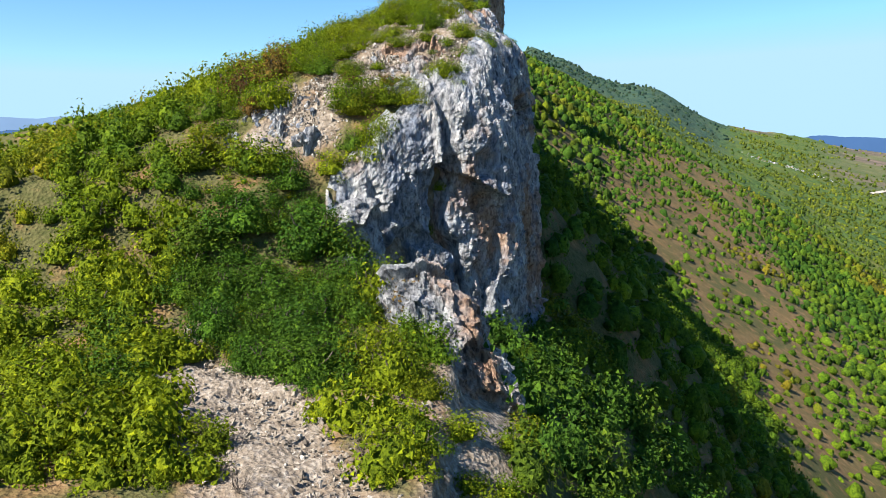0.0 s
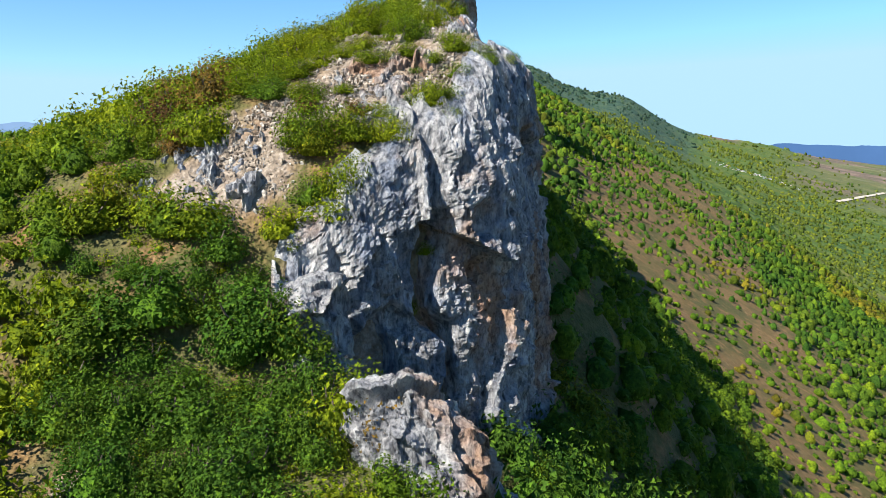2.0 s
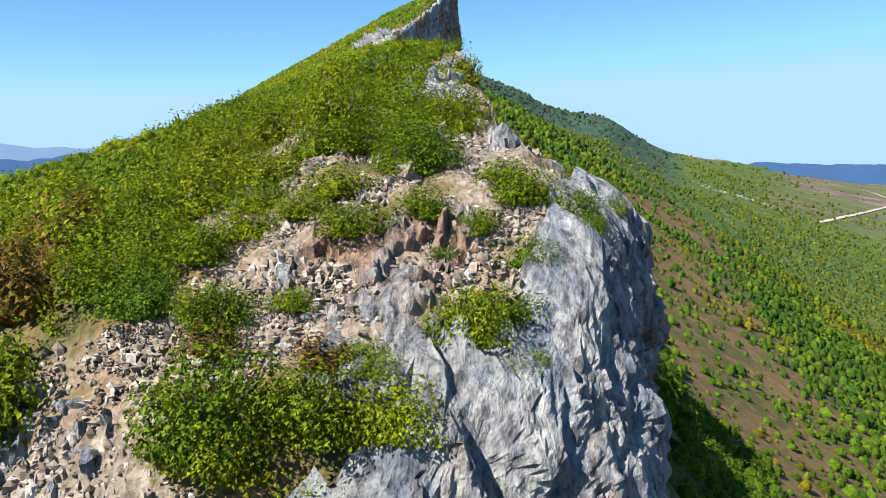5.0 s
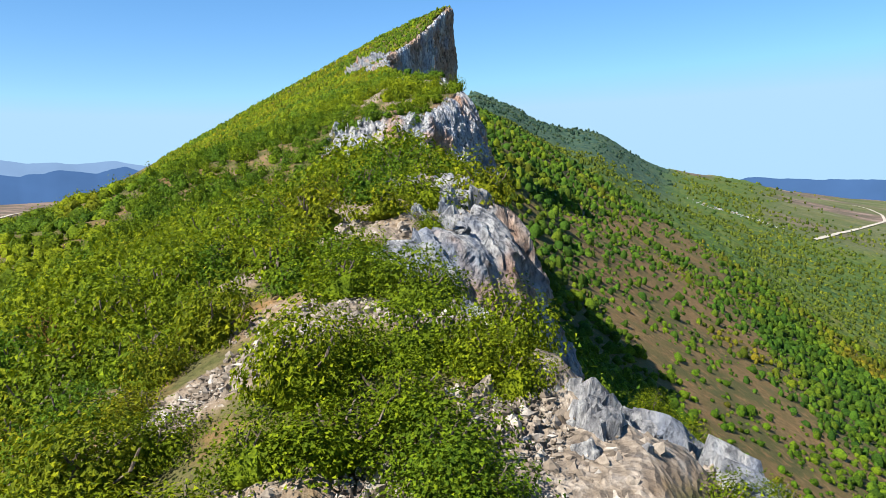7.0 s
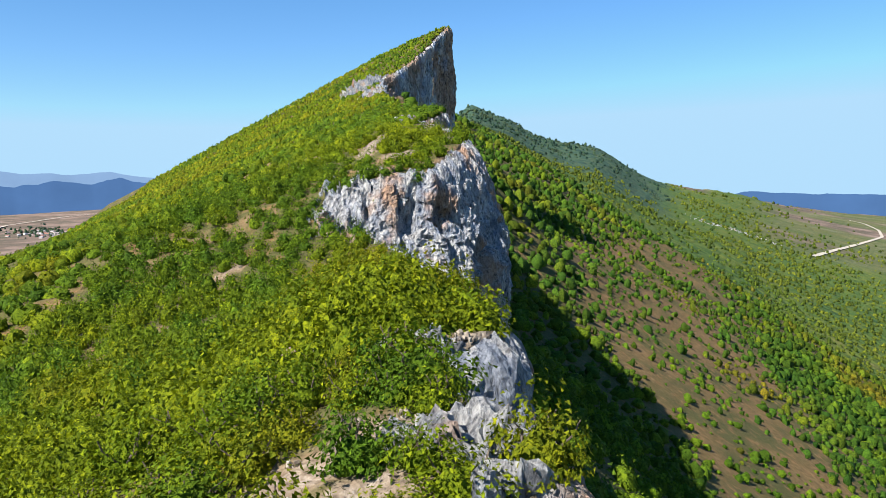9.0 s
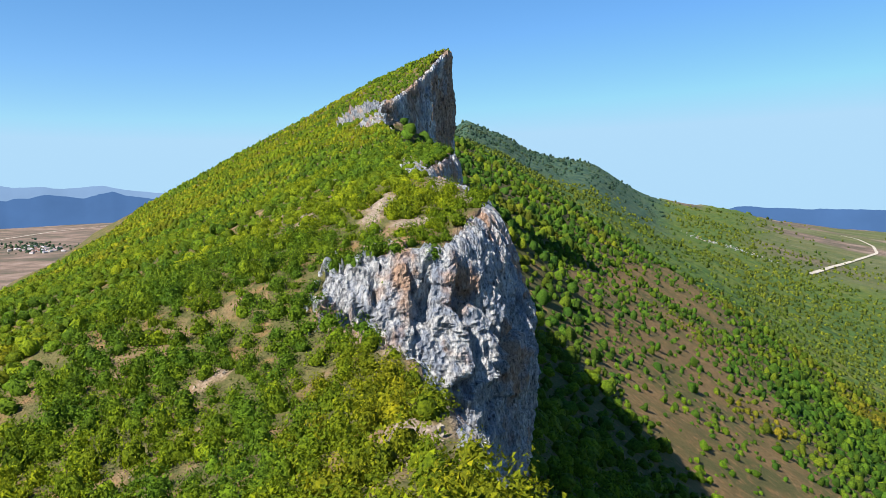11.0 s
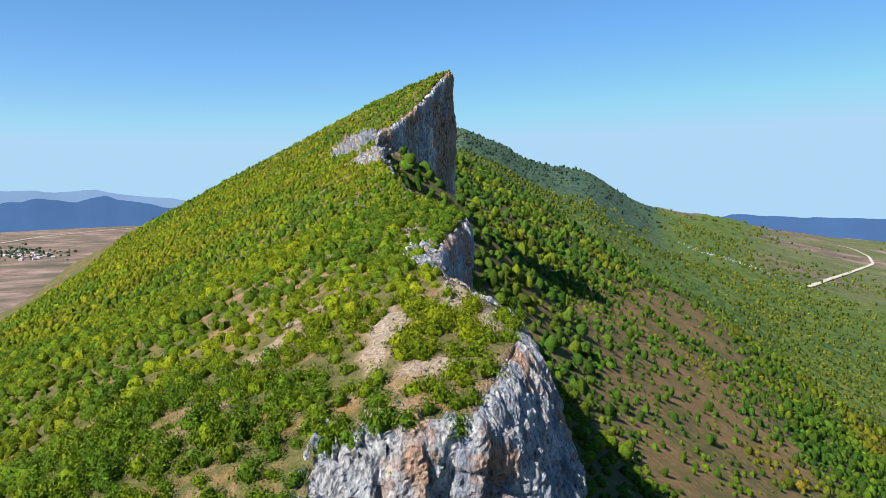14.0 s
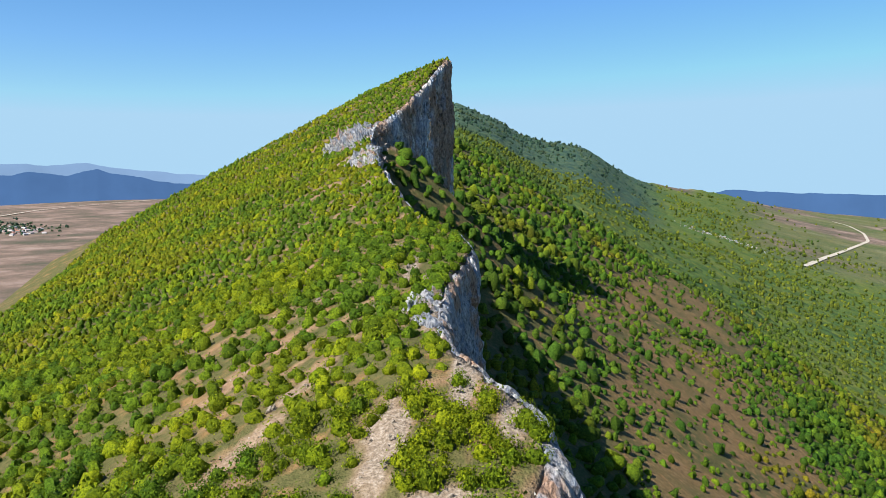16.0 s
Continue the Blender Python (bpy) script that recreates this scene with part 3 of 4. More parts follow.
def rock_sheet(name, x0, x1, y0, y1, step, seed, rough, label, mat=None):
    """Bare broken rock lying on the slope: blocks and flakes thrust out of it, its borders below the soil."""
    X, Y = np.meshgrid(np.arange(x0, x1, step), np.arange(y0, y1, step), indexing="ij")
    Z = ground_z(X, Y)
    gx_, gy_ = (ground_z(X + 0.6, Y) - ground_z(X - 0.6, Y)) / 1.2, (ground_z(X, Y + 0.6) - ground_z(X, Y - 0.6)) / 1.2
    gx_, gy_ = np.clip(gx_, -2.5, 2.5), np.clip(gy_, -2.5, 2.5)
    ln = np.sqrt(1 + gx_ ** 2 + gy_ ** 2)
    u, v = (X - (x0 + x1) / 2) / ((x1 - x0) / 2), (Y - (y0 + y1) / 2) / ((y1 - y0) / 2)
    rim = np.sqrt(u * u + v * v) + 0.5 * (fbm(X / 1.6, Y / 1.6, 0, 3, seed) - 0.5)
    cover_ = smooth(1.0, 0.7, rim)
    out = -0.9 + 0.95 * cover_ + cover_ * rough * (0.9 * facets(X / 1.6, Y / 1.6, Z / 4.0, seed) + 0.95 * facets(X / 0.6, Y / 0.5, Z / 1.6, seed + 1) + 0.5 * facets(X / 0.26, Y / 0.22, Z / 0.7, seed + 2) + 0.9 * (fbm(X / 0.7, Y / 0.6, Z / 1.5, 4, seed + 5, 0.6) - 0.5)
                                                      - 1.0 * smooth(0.05, 0.0, np.abs(fbm(X / 2.2, Y / 2.2, Z / 5, 3, seed + 3) - 0.5)))
    V = np.stack([X - gx_ / ln * out, Y - gy_ / ln * out, Z + out / ln], -1).reshape(-1, 3)
    return tagged(new(name, mesh_of(name, V, grid_faces(X.shape[0], X.shape[1]), mat or ROCK)), label, "rock", "rock outcrops")


rock_sheet("rock_outcrop", -4.8, 0.0, 45.6, 49.6, 0.10, 401, 0.36, "sunlit tan limestone face, broken into flakes", ROCK_TAN)
rock_sheet("rock_outcrop", -12.4, -5.6, 43.2, 47.6, 0.11, 411, 0.6, "pale limestone outcrop among shrubs on the slope")
rock_sheet("rock_outcrop", -3.8, 0.8, 47.4, 49.8, 0.09, 421, 0.42, "upright pale limestone slabs on top of the cliff", ROCK_TAN)
rock_sheet("rock_outcrop", 0.2, 2.8, 52.3, 55.5, 0.09, 491, 0.6, "white broken limestone knob on the rim", ROCK_TAN)
rock_sheet("rock_outcrop", -1.6, 2.4, 62.6, 69.0, 0.11, 431, 0.75, "pale limestone outcrop above a shaded face")
rock_sheet("rock_outcrop", -2.6, 2.6, 75.2, 80.4, 0.14, 441, 0.7, "broken pale limestone ledge on the ridge")
rock_sheet("rock_outcrop", -9.5, 2.0, 119.0, 134.0, 0.2, 451, 0.9, "sunlit limestone front of the cliff with ledges")
rock_sheet("rock_outcrop", -2.4, 2.4, 67.6, 72.4, 0.13, 461, 0.6, "bright limestone hump on the rim", ROCK_TAN)
rock_sheet("rock_outcrop", -15.0, 4.5, 296.0, 330.0, 0.5, 471, 3.0, "pale limestone crag below the summit cliff")
rock_sheet("rock_outcrop", -9.0, 3.0, 264.0, 290.0, 0.5, 501, 1.5, "pale limestone ledges among shrubs below the summit")
rock_sheet("rock_outcrop", -1.0, 5.0, 160.0, 176.0, 0.25, 481, 0.9, "pale broken limestone along the rim")


# ---- shrubs ----
def crown(rng, clumps, leaves, leaf, core=(6, 8), fill=0.66):
    """A leafy crown one metre wide and high: a ragged inner mass and many blades on its clumps."""
    cs = rng.normal(size=(clumps, 3))
    cs /= np.linalg.norm(cs, axis=1)[:, None]
    cs *= (rng.random(clumps) ** 0.4)[:, None] * 0.60
    cs[:, 2] = np.abs(cs[:, 2]) * 0.95
    cr = 0.24 + 0.2 * rng.random(clumps)

    def reach(d):
        """How far the clumps go in each direction."""
        b = d @ cs.T
        q = b * b - (cs * cs).sum(1)[None] + (cr * cr)[None]
        return np.max(np.where(q > 0, b + np.sqrt(np.maximum(q, 0)), 0.3), 1)

    which = rng.integers(0, clumps, leaves)
    d = rng.normal(size=(leaves, 3))
    d /= np.linalg.norm(d, axis=1)[:, None]
    d[:, 2] = d[:, 2] * 0.8 + 0.2
    p = cs[which] + d * (cr[which] * (0.7 + 0.38 * rng.random(leaves)))[:, None]
    p[:, 2] = np.maximum(p[:, 2], 0.02 + 0.1 * rng.random(leaves))
    n = 0.8 * d + 0.35 * rng.normal(size=(leaves, 3)) + np.array((-0.15, 0, 0.6))
    n /= np.linalg.norm(n, axis=1)[:, None]
    a = np.cross(n, rng.normal(size=(leaves, 3)))
    a /= np.linalg.norm(a, axis=1)[:, None]
    b = np.cross(n, a)
    l = (leaf * (0.6 + 0.8 * rng.random(leaves)))[:, None]
    v = np.stack([p - a * l, p + a * l * 0.7 + b * l * 0.7, p + a * l * 0.6 - b * l * 0.75], 1).reshape(-1, 3)
    f = np.arange(leaves * 3).reshape(-1, 3)
    nu, nv = core
    th, ph = np.meshgrid(np.linspace(0.02, 1.75, nu), np.linspace(0, 2 * math.pi, nv), indexing="ij")
    dd = np.stack([np.sin(th) * np.cos(ph), np.sin(th) * np.sin(ph), np.cos(th)], -1).reshape(-1, 3)
    cv = dd * (reach(dd) * fill * (0.8 + 0.4 * vnoise(dd[:, 0] * 4, dd[:, 1] * 4, dd[:, 2] * 4, int(rng.integers(0, 99)))))[:, None]
    cv[:, 2] = np.maximum(cv[:, 2], 0.0)
    v = np.concatenate([v, cv])
    g = grid_faces(nu, nv) + leaves * 3
    f = np.concatenate([f, g[:, (0, 1, 2)], g[:, (0, 2, 3)]])
    return v * np.array((0.56, 0.56, 0.74 if leaves < 100 else 0.86)), f


def scatter(rng, count, x0, x1, y0, y1):
    return rng.uniform(x0, x1, count), rng.uniform(y0, y1, count)


def many(name, templates, places, sizes, tints, rng, mat, label, category):
    """One object of many plants."""
    vs, fs, ts, off = [], [], [], 0
    pick = rng.integers(0, len(templates), len(places))
    turn = rng.uniform(0, 6.283, len(places))
    for k, (tv, tf) in enumerate(templates):
        m = pick == k
        if not m.any():
            continue
        c, s = np.cos(turn[m]), np.sin(turn[m])
        sx, sz = sizes[m], sizes[m] * (0.8 + 0.4 * rng.random(m.sum()))
        x = (tv[None, :, 0] * c[:, None] - tv[None, :, 1] * s[:, None]) * sx[:, None] + places[m, 0][:, None]
        y = (tv[None, :, 0] * s[:, None] + tv[None, :, 1] * c[:, None]) * sx[:, None] + places[m, 1][:, None]
        z = tv[None, :, 2] * sz[:, None] + places[m, 2][:, None]
        v = np.stack([x, y, z], -1).reshape(-1, 3)
        nv = len(tv)
        f = (tf[None] + (np.arange(m.sum()) * nv)[:, None, None]).reshape(-1, tf.shape[1]) + off
        off += len(v)
        vs.append(v)
        fs.append(f)
        ts.append(np.repeat(tints[m], nv))
    ob = new(name, mesh_of(name, np.concatenate(vs), np.concatenate(fs), mat, [("tint", np.concatenate(ts))], mat not in (RUBBLE, ROCK)))
    return tagged(ob, label, category, kind="stuff")


rng = np.random.default_rng(7)
CLOSEST = [crown(rng, 26, 4000, 0.027, (5, 8), 0.46) for _ in range(4)]
NEAR = [crown(rng, 20, 1500, 0.040, (5, 8), 0.50) for _ in range(6)]
MIDDLE = [crown(rng, 18, 320, 0.060, (5, 8), 0.56) for _ in range(6)]
LESS = [crown(rng, 15, 80, 0.076, (4, 7), 0.68) for _ in range(8)]
WOODY = [crown(rng, 16, 110, 0.072, (4, 7), 0.68) for _ in range(6)]
FAR = [crown(rng, 11, 22, 0.10, (4, 6), 0.78) for _ in range(8)]
DENSE = [crown(rng, 17, 400, 0.060, (5, 8), 0.56) for _ in range(6)]
TINY = [crown(rng, 6, 5, 0.14, (4, 6), 0.94) for _ in range(6)]
FINE = [crown(rng, 7, 9, 0.17, (3, 6), 0.92) for _ in range(6)]
SPRAY = [crown(rng, 9, 220, 0.060, (3, 5), 0.4) for _ in range(4)]


def tint_of(x, y, patch=16.0):
    return (0.05 + fbm(x / patch, y / patch, 0, 3, 71) * 0.9 + rng.random(len(x)) * 0.13) % 1.0


def spread(count, x0, x1, y0, y1, gap):
    """Random places that keep apart by the gap."""
    x, y = rng.uniform(x0, x1, count), rng.uniform(y0, y1, count)
    taken, out = {}, []
    for i, (px, py) in enumerate(zip(x.tolist(), y.tolist())):
        a, b = int(px // gap), int(py // gap)
        if all((px - q[0]) ** 2 + (py - q[1]) ** 2 > gap * gap for u in (a - 1, a, a + 1) for v in (b - 1, b, b + 1) for q in taken.get((u, v), ())):
            taken.setdefault((a, b), []).append((px, py))
            out.append(i)
    return x[out], y[out]


def on_slope(x, y):
    open_, _ = bare_at(x, y)
    return (x < edge_at(y) - 0.7) & (rng.random(len(x)) > np.where(y > 100, 0.8, 0.95) * open_)


# shrubs on the ridge and the left slope
x, y = spread(6500, -40, 8, 24, 86, 0.95)
x2, y2 = spread(15000, -78, 8, 86, 215, 1.1)
x3, y3 = spread(1500, -78, -40, 24, 86, 1.25)
x, y = np.concatenate([x, x2, x3]), np.concatenate([y, y2, y3])
keep = on_slope(x, y) & ((y < 44) | (y > 61) | (x < -7) | (rng.random(len(x)) < 0.84))
x, y = x[keep], y[keep]
z = ground_z(x, y) - 0.15
size = rng.uniform(1.6, 3.3, len(x)) * (0.85 + 0.35 * fbm(x / 12, y / 12, 0, 2, 72))
tint = tint_of(x, y)
places = np.stack([x, y, z], 1)
order = np.argsort(np.maximum(0, -x - 8) * 1.2 + np.maximum(0, y - 66) * 0.8 + np.maximum(0, 45 - y) * 0.5)
single = np.zeros(len(x), bool)
single[order[:215]] = True
close = (y < 86) & (x > -20) & ~single
middle = ((y < 100) & (x > -32) | (y < 150) & (x > -26)) & ~single & ~close
rest = ~single & ~middle & ~close
many("shrubs", DENSE, places[close], size[close], tint[close], rng, LEAF, "thicket of green and yellowing oak shrubs on the stony slope", "shrubs")
many("shrubs", MIDDLE, places[middle], size[middle], tint[middle], rng, LEAF, "dense green and olive shrubs over the hillside", "shrubs")
many("shrubs", LESS, places[rest], size[rest], tint[rest], rng, LEAF, "green shrubs covering the lower hillside", "shrubs")


def stem_mesh(seed):
    """A few bent, tapered stems from one root."""
    r = np.random.default_rng(seed)
    vs, fs, off = [], [], 0
    for _ in range(5):
        a = r.uniform(0, 6.283)
        lean = r.uniform(0.08, 0.32)
        pts = [np.array((0.03 * math.cos(a), 0.03 * math.sin(a), -0.1))]
        for k in range(1, 5):
            pts.append(np.array((lean * k / 4 * math.cos(a) + r.normal() * 0.03, lean * k / 4 * math.sin(a) + r.normal() * 0.03, 0.11 * k)))
        for k, p in enumerate(pts):
            rad = 0.022 * (1 - k / 5.5)
            for m in range(5):
                t = m * 1.2566
                vs.append((p[0] + rad * math.cos(t), p[1] + rad * math.sin(t), p[2]))
        for k in range(4):
            for m in range(5):
                fs.append((off + k * 5 + m, off + k * 5 + (m + 1) % 5, off + (k + 1) * 5 + (m + 1) % 5, off + (k + 1) * 5 + m))
        off += 25
    return mesh_of("trunk", vs, fs, BARK)


CROWN_MESH = [mesh_of("crown", v, f, LEAF, [("tint", np.zeros(len(v)))], True) for v, f in NEAR]
CLOSEST_MESH = [mesh_of("crown", v, f, LEAF, [("tint", np.zeros(len(v)))], True) for v, f in CLOSEST]
RUSTY_MESH = [mesh_of("crown", v, f, LEAF_RED, [("tint", np.zeros(len(v)))], True) for v, f in NEAR[:2]]
STEM_MESH = [stem_mesh(k) for k in range(4)]


DARK_MESH = [mesh_of("crown", v, f, LEAF_DARK, [("tint", np.zeros(len(v)))], True) for v, f in [crown(rng, 24, 2300, 0.034, (5, 8), 0.48) for _ in range(4)]]


def shrub(place, width, height, turn, variant, rusty=False, name="shrub", label=""):
    """One shrub: an empty at its root, with stems and a leafy crown."""
    root = new(name)
    root.empty_display_size = 0.2
    root.matrix_basis = Matrix.LocRotScale(place, Euler((0, 0, turn)), (width, width, height))
    fine = 44 < place[1] < 60 and place[0] > -8  # where the camera passes just above
    oak = -14 < place[0] < -3.4 and 30 < place[1] < 43  # the dark thicket below the cliff
    c = new("crown", (DARK_MESH[variant % 4] if oak else RUSTY_MESH[variant % 2] if rusty else CLOSEST_MESH[variant % 4] if fine else CROWN_MESH[variant % 6]))
    s = new("trunk", STEM_MESH[variant % 4])
    c.parent = s.parent = root
    return tagged(root, label, "shrub", "shrubs on the ridge")


for k in np.nonzero(single)[0]:
    rusty = rng.random() < 0.06
    w = float(size[k]) * 1.05
    shrub((float(x[k]), float(y[k]), float(z[k])), w, w * rng.uniform(0.7, 1.05), rng.uniform(0, 6.28), int(rng.integers(0, 12)), rusty,
          label="low shrub with rust-brown autumn leaves on stony ground" if rusty else
          ("broad green oak shrub growing among limestone rocks" if w > 2.4 else "small yellow-green shrub growing among limestone rocks"))

# shrubs that stand out by themselves: x, y, width, rust-coloured or not
STANDING = ((-0.7, 51.8, 2.3, 0), (-2.9, 50.4, 2.1, 0), (1.2, 49.9, 2.1, 0), (-3.6, 52.9, 2.1, 0), (-1.2, 28.6, 2.6, 0), (0.6, 29.8, 2.4, 0), (-0.6, 31.2, 2.2, 0), (1.6, 26.6, 2.4, 0), (-0.9, 25.6, 2.0, 0), (-5.6, 49.3, 2.2, 0), (-6.6, 48.4, 2.4, 0), (-5.2, 47.9, 2.0, 0), (-5.3, 46.4, 1.7, 0), (-6.8, 50.2, 2.4, 0), (-7.8, 49.2, 2.4, 0), (-1.0, 41.3, 3.4, 0), (0.9, 40.8, 3.2, 0), (2.6, 41.0, 3.0, 0), (3.6, 43.0, 2.8, 0), (-2.7, 41.0, 2.2, 0), (4.2, 45.6, 2.6, 0), (-4.4, 46.2, 1.7, 0), (-4.9, 47.6, 1.8, 0), (-3.6, 49.6, 1.6, 0), (-2.43, 48.9, 2.1, 0), (-0.92, 49.2, 1.8, 0), (0.14, 48.8, 1.4, 0), (0.93, 50.6, 1.8, 0), (0.5, 47.2, 2.0, 0), (-1.59, 47.5, 0.7, 0), (-2.96, 46.6, 1.6, 1),
            (-2.1, 46.5, 1.5, 0), (-4.6, 49.5, 1.9, 0), (1.9, 50.0, 1.1, 0), (-4.7, 50.9, 2.0, 0), (-0.5, 48.4, 0.9, 0), (2.8, 71.6, 1.9, 0), (-0.5, 65.0, 1.4, 0), (2.2, 66.6, 1.1, 0), (3.4, 68.6, 1.0, 0), (1.2, 72.4, 2.2, 0), (-1.2, 51.3, 2.0, 0), (-2.2, 44.8, 1.8, 0), (-0.6, 45.6, 1.5, 0), (0.4, 46.0, 1.4, 0), (-3.6, 47.6, 1.3, 0), (-4.7, 52.2, 2.6, 0), (-0.9, 52.6, 2.6, 0),
            (-2.6, 53.2, 2.7, 0), (-5.2, 32.4, 4.0, 0), (-12.4, 31, 3.3, 0), (-12.4, 26.4, 3.8, 0), (-7.5, 37.6, 4.0, 0), (-6, 40.4, 4.6, 0), (-9.4, 41, 4.8, 0), (-11.6, 40.2, 4.4, 0),
            (-4, 43.8, 2.6, 0), (-4.6, 45.6, 2.8, 0), (-5, 47.2, 1.8, 1), (0.6, 39.6, 2.6, 0), (1.8, 40.4, 2.2, 0), (-0.6, 27, 2.2, 0), (-7.4, 33.4, 2.8, 0), (-8.6, 34.6, 2.6, 0), (-6.2, 35.0, 2.7, 0), (-5.4, 36.8, 3.0, 0), (-3.8, 36.6, 2.6, 0), (-4.2, 38.8, 2.8, 0), (-2.4, 39.4, 2.0, 0), (-8.4, 38.8, 3.2, 0), (-11.4, 37.4, 3.2, 0), (-3.6, 33.4, 3.0, 0), (-2.4, 32.2, 2.2, 0), (-4.8, 31.4, 1.8, 0), (-1.4, 33.0, 1.9, 0), (2.6, 31.5, 2.2, 0), (3.4, 34.4, 2.4, 0), (2.2, 28.2, 2.0, 0), (-3.1, 34.6, 1.8, 0), (-1.3, 34.4, 1.5, 0), (-14.5, 30.2, 3.6, 0),
            (-10.2, 30.2, 1.7, 0), (1.2, 48.2, 1.6, 0), (-0.2, 55.4, 2.2, 0), (1.5, 46.9, 1.3, 0), (2.2, 49.8, 1.9, 0), (4.2, 54.4, 1.3, 0), (-7.5, 27, 2.4, 0), (0.9, 27.6, 2.0, 0), (-8.6, 43.4, 3.6, 0), (-12.6, 44, 3.8, 0), (-15, 36, 3.8, 0), (-17, 41, 4.0, 0), (-13.4, 34.4, 3.6, 0))
for px, py, w, rusty in STANDING:
    shrub((px, py, float(ground_z(px, py)) - 0.12), w * 1.05, w * rng.uniform(0.62, 0.85), rng.uniform(0, 6.28), int(rng.integers(0, 12)), bool(rusty),
          label="rust-brown shrub beside pale limestone slabs" if rusty else "full green shrub standing above the rocks")


# plants that cling to the cliff face
for k in range(46):
    py = float(rng.choice([rng.uniform(42.5, 58), rng.uniform(127, 150), rng.uniform(62, 78)]))
    ex, e2 = float(edge_at(py)), float(edge_at(py + 0.3))
    top, foot = float(ground_z(ex - 1.6, py)), float(ground_z(ex + 1.4, py))
    slope = (e2 - ex) / 0.3
    nx, ny = 1 / math.hypot(1, slope), -slope / math.hypot(1, slope)
    drop = rng.uniform(0.05, 0.7) * (top - foot)
    w = float(rng.uniform(0.5, 1.2))
    shrub((ex - 0.35 * nx, py - 0.35 * ny, top - drop), w, w * 0.8, rng.uniform(0, 6.28), int(rng.integers(0, 12)), rng.random() < 0.15, label="small shrub clinging to a ledge of the cliff")

for py in np.linspace(46.5, 57, 14):
    ex = float(edge_at(py))
    w = float(rng.uniform(0.7, 1.4))
    shrub((ex - rng.uniform(0.0, 0.6), float(py), float(ground_z(ex - 1.5, py)) - rng.uniform(0.2, 1.6)), w, w * 0.8, rng.uniform(0, 6.28), int(rng.integers(0, 12)), rng.random() < 0.2, label="small shrub at the edge of the cliff")

# low growth between the shrubs
x, y = spread(1800, -14, 6, 24, 66, 0.6)
open_, _ = bare_at(x, y)
keep = (x < edge_at(y) - 0.5) & (rng.random(len(x)) > 4 * open_) & (x < np.where((y > 39) & (y < 58), -5, 9))
x, y = x[keep], y[keep]
many("undergrowth", SPRAY, np.stack([x, y, ground_z(x, y) - 0.08], 1), rng.uniform(0.5, 1.2, len(x)), tint_of(x, y), rng, LEAF, "low olive undergrowth between the shrubs", "undergrowth")

# thick cover below the summit and down the far left slope
x, y = spread(46000, -85, 27, 205, 392, 0.8)
open_, _ = bare_at(x, y)
keep = (x < edge_at(y) - 0.5) & (rng.random(len(x)) > 0.95 * open_)
x, y = x[keep], y[keep]
many("shrubs", FINE, np.stack([x, y, ground_z(x, y) - 0.1], 1), rng.uniform(1.1, 2.3, len(x)), tint_of(x, y), rng, LEAF, "dense green shrubs below the summit", "shrubs")
x, y = spread(5000, -180, -74, 0, 220, 1.6)
many("shrubs", FAR, np.stack([x, y, ground_z(x, y) - 0.15], 1), rng.uniform(2.0, 3.6, len(x)), tint_of(x, y), rng, LEAF, "dense green shrubs on the lower slope", "shrubs")


# right slope: woods below the cliff, an open brown flank, and woods again
xa, ya = spread(26000, -6, 300, 15, 460, 1.8)
xb, yb = spread(7000, 0, 400, 440, 660, 2.6)
x, y = np.concatenate([xa, xb]), np.concatenate([ya, yb])
flank = brown_flank(x, y)
thin = smooth(0.38, 0.62, fbm(x / 22, y / 22, 0, 3, 83))
keep = (x > edge_at(y) + 2.0) & (np.hypot(x + 2, y - 50) < 612) & (rng.random(len(x)) > flank * (0.2 + 0.5 * thin)) & ((y > 190) | (x > 14 + 0.3 * y))
x, y, flank = x[keep], y[keep], flank[keep]
size = (2.2 + 3.6 * rng.random(len(x)) ** 1.6) * (0.85 + y / 1400) * (1.2 - 0.65 * flank * rng.random(len(x)) ** 0.5)
for group, leaves in (((y < 150) & (x < 60), WOODY), ((y < 150) & (x >= 60) | (y >= 150) & (y < 260), FAR), (y >= 260, TINY)):
    many("woods", leaves, np.stack([x, y, ground_z(x, y) - 0.2], 1)[group], size[group], tint_of(x[group], y[group], 40.0), rng, LEAF_WOOD,
         "open woods of low green and yellow trees on the steep slope", "woods")
x, y = spread(3000, 2, 70, 20, 190, 1.5)
keep = (x > edge_at(y) + 2.0) & (x < 14 + 0.3 * y)
x, y = x[keep], y[keep]
size = rng.uniform(2.6, 5.0, len(x))
xc, yc = spread(900, 3, 34, 40, 100, 1.2)
keep = xc > edge_at(yc) + 1.8
x, y = np.concatenate([x, xc[keep]]), np.concatenate([y, yc[keep]])
size = np.concatenate([size, rng.uniform(1.8, 3.2, keep.sum())])
close = (y < 62) & (x < 24)
for group, leaves in ((close, DENSE), (~close, WOODY)):
    many("woods", leaves, np.stack([x, y, ground_z(x, y) - 0.2], 1)[group], size[group], tint_of(x[group], y[group]), rng, LEAF_WOOD, "thick green woods at the foot of the cliff", "woods")
az = rng.uniform(4, 34, 9000)
r = NEAR_R / (1 - rng.random(9000) * (1 - NEAR_R / table(REACH, az))) * 0.995
x, y = -2 + r * np.sin(np.radians(az)), 50 + r * np.cos(np.radians(az))
keep = (rng.random(len(x)) < 0.2 + 0.8 * smooth(0.40, 0.56, fbm(x / 160, y / 220, 0, 3, 91))) & (rng.random(len(x)) > 0.9 * smooth(24, 28, az) * smooth(1500, 2200, r)) & ~((np.abs(az - 20.2) < 1.4) & (r > 2750))
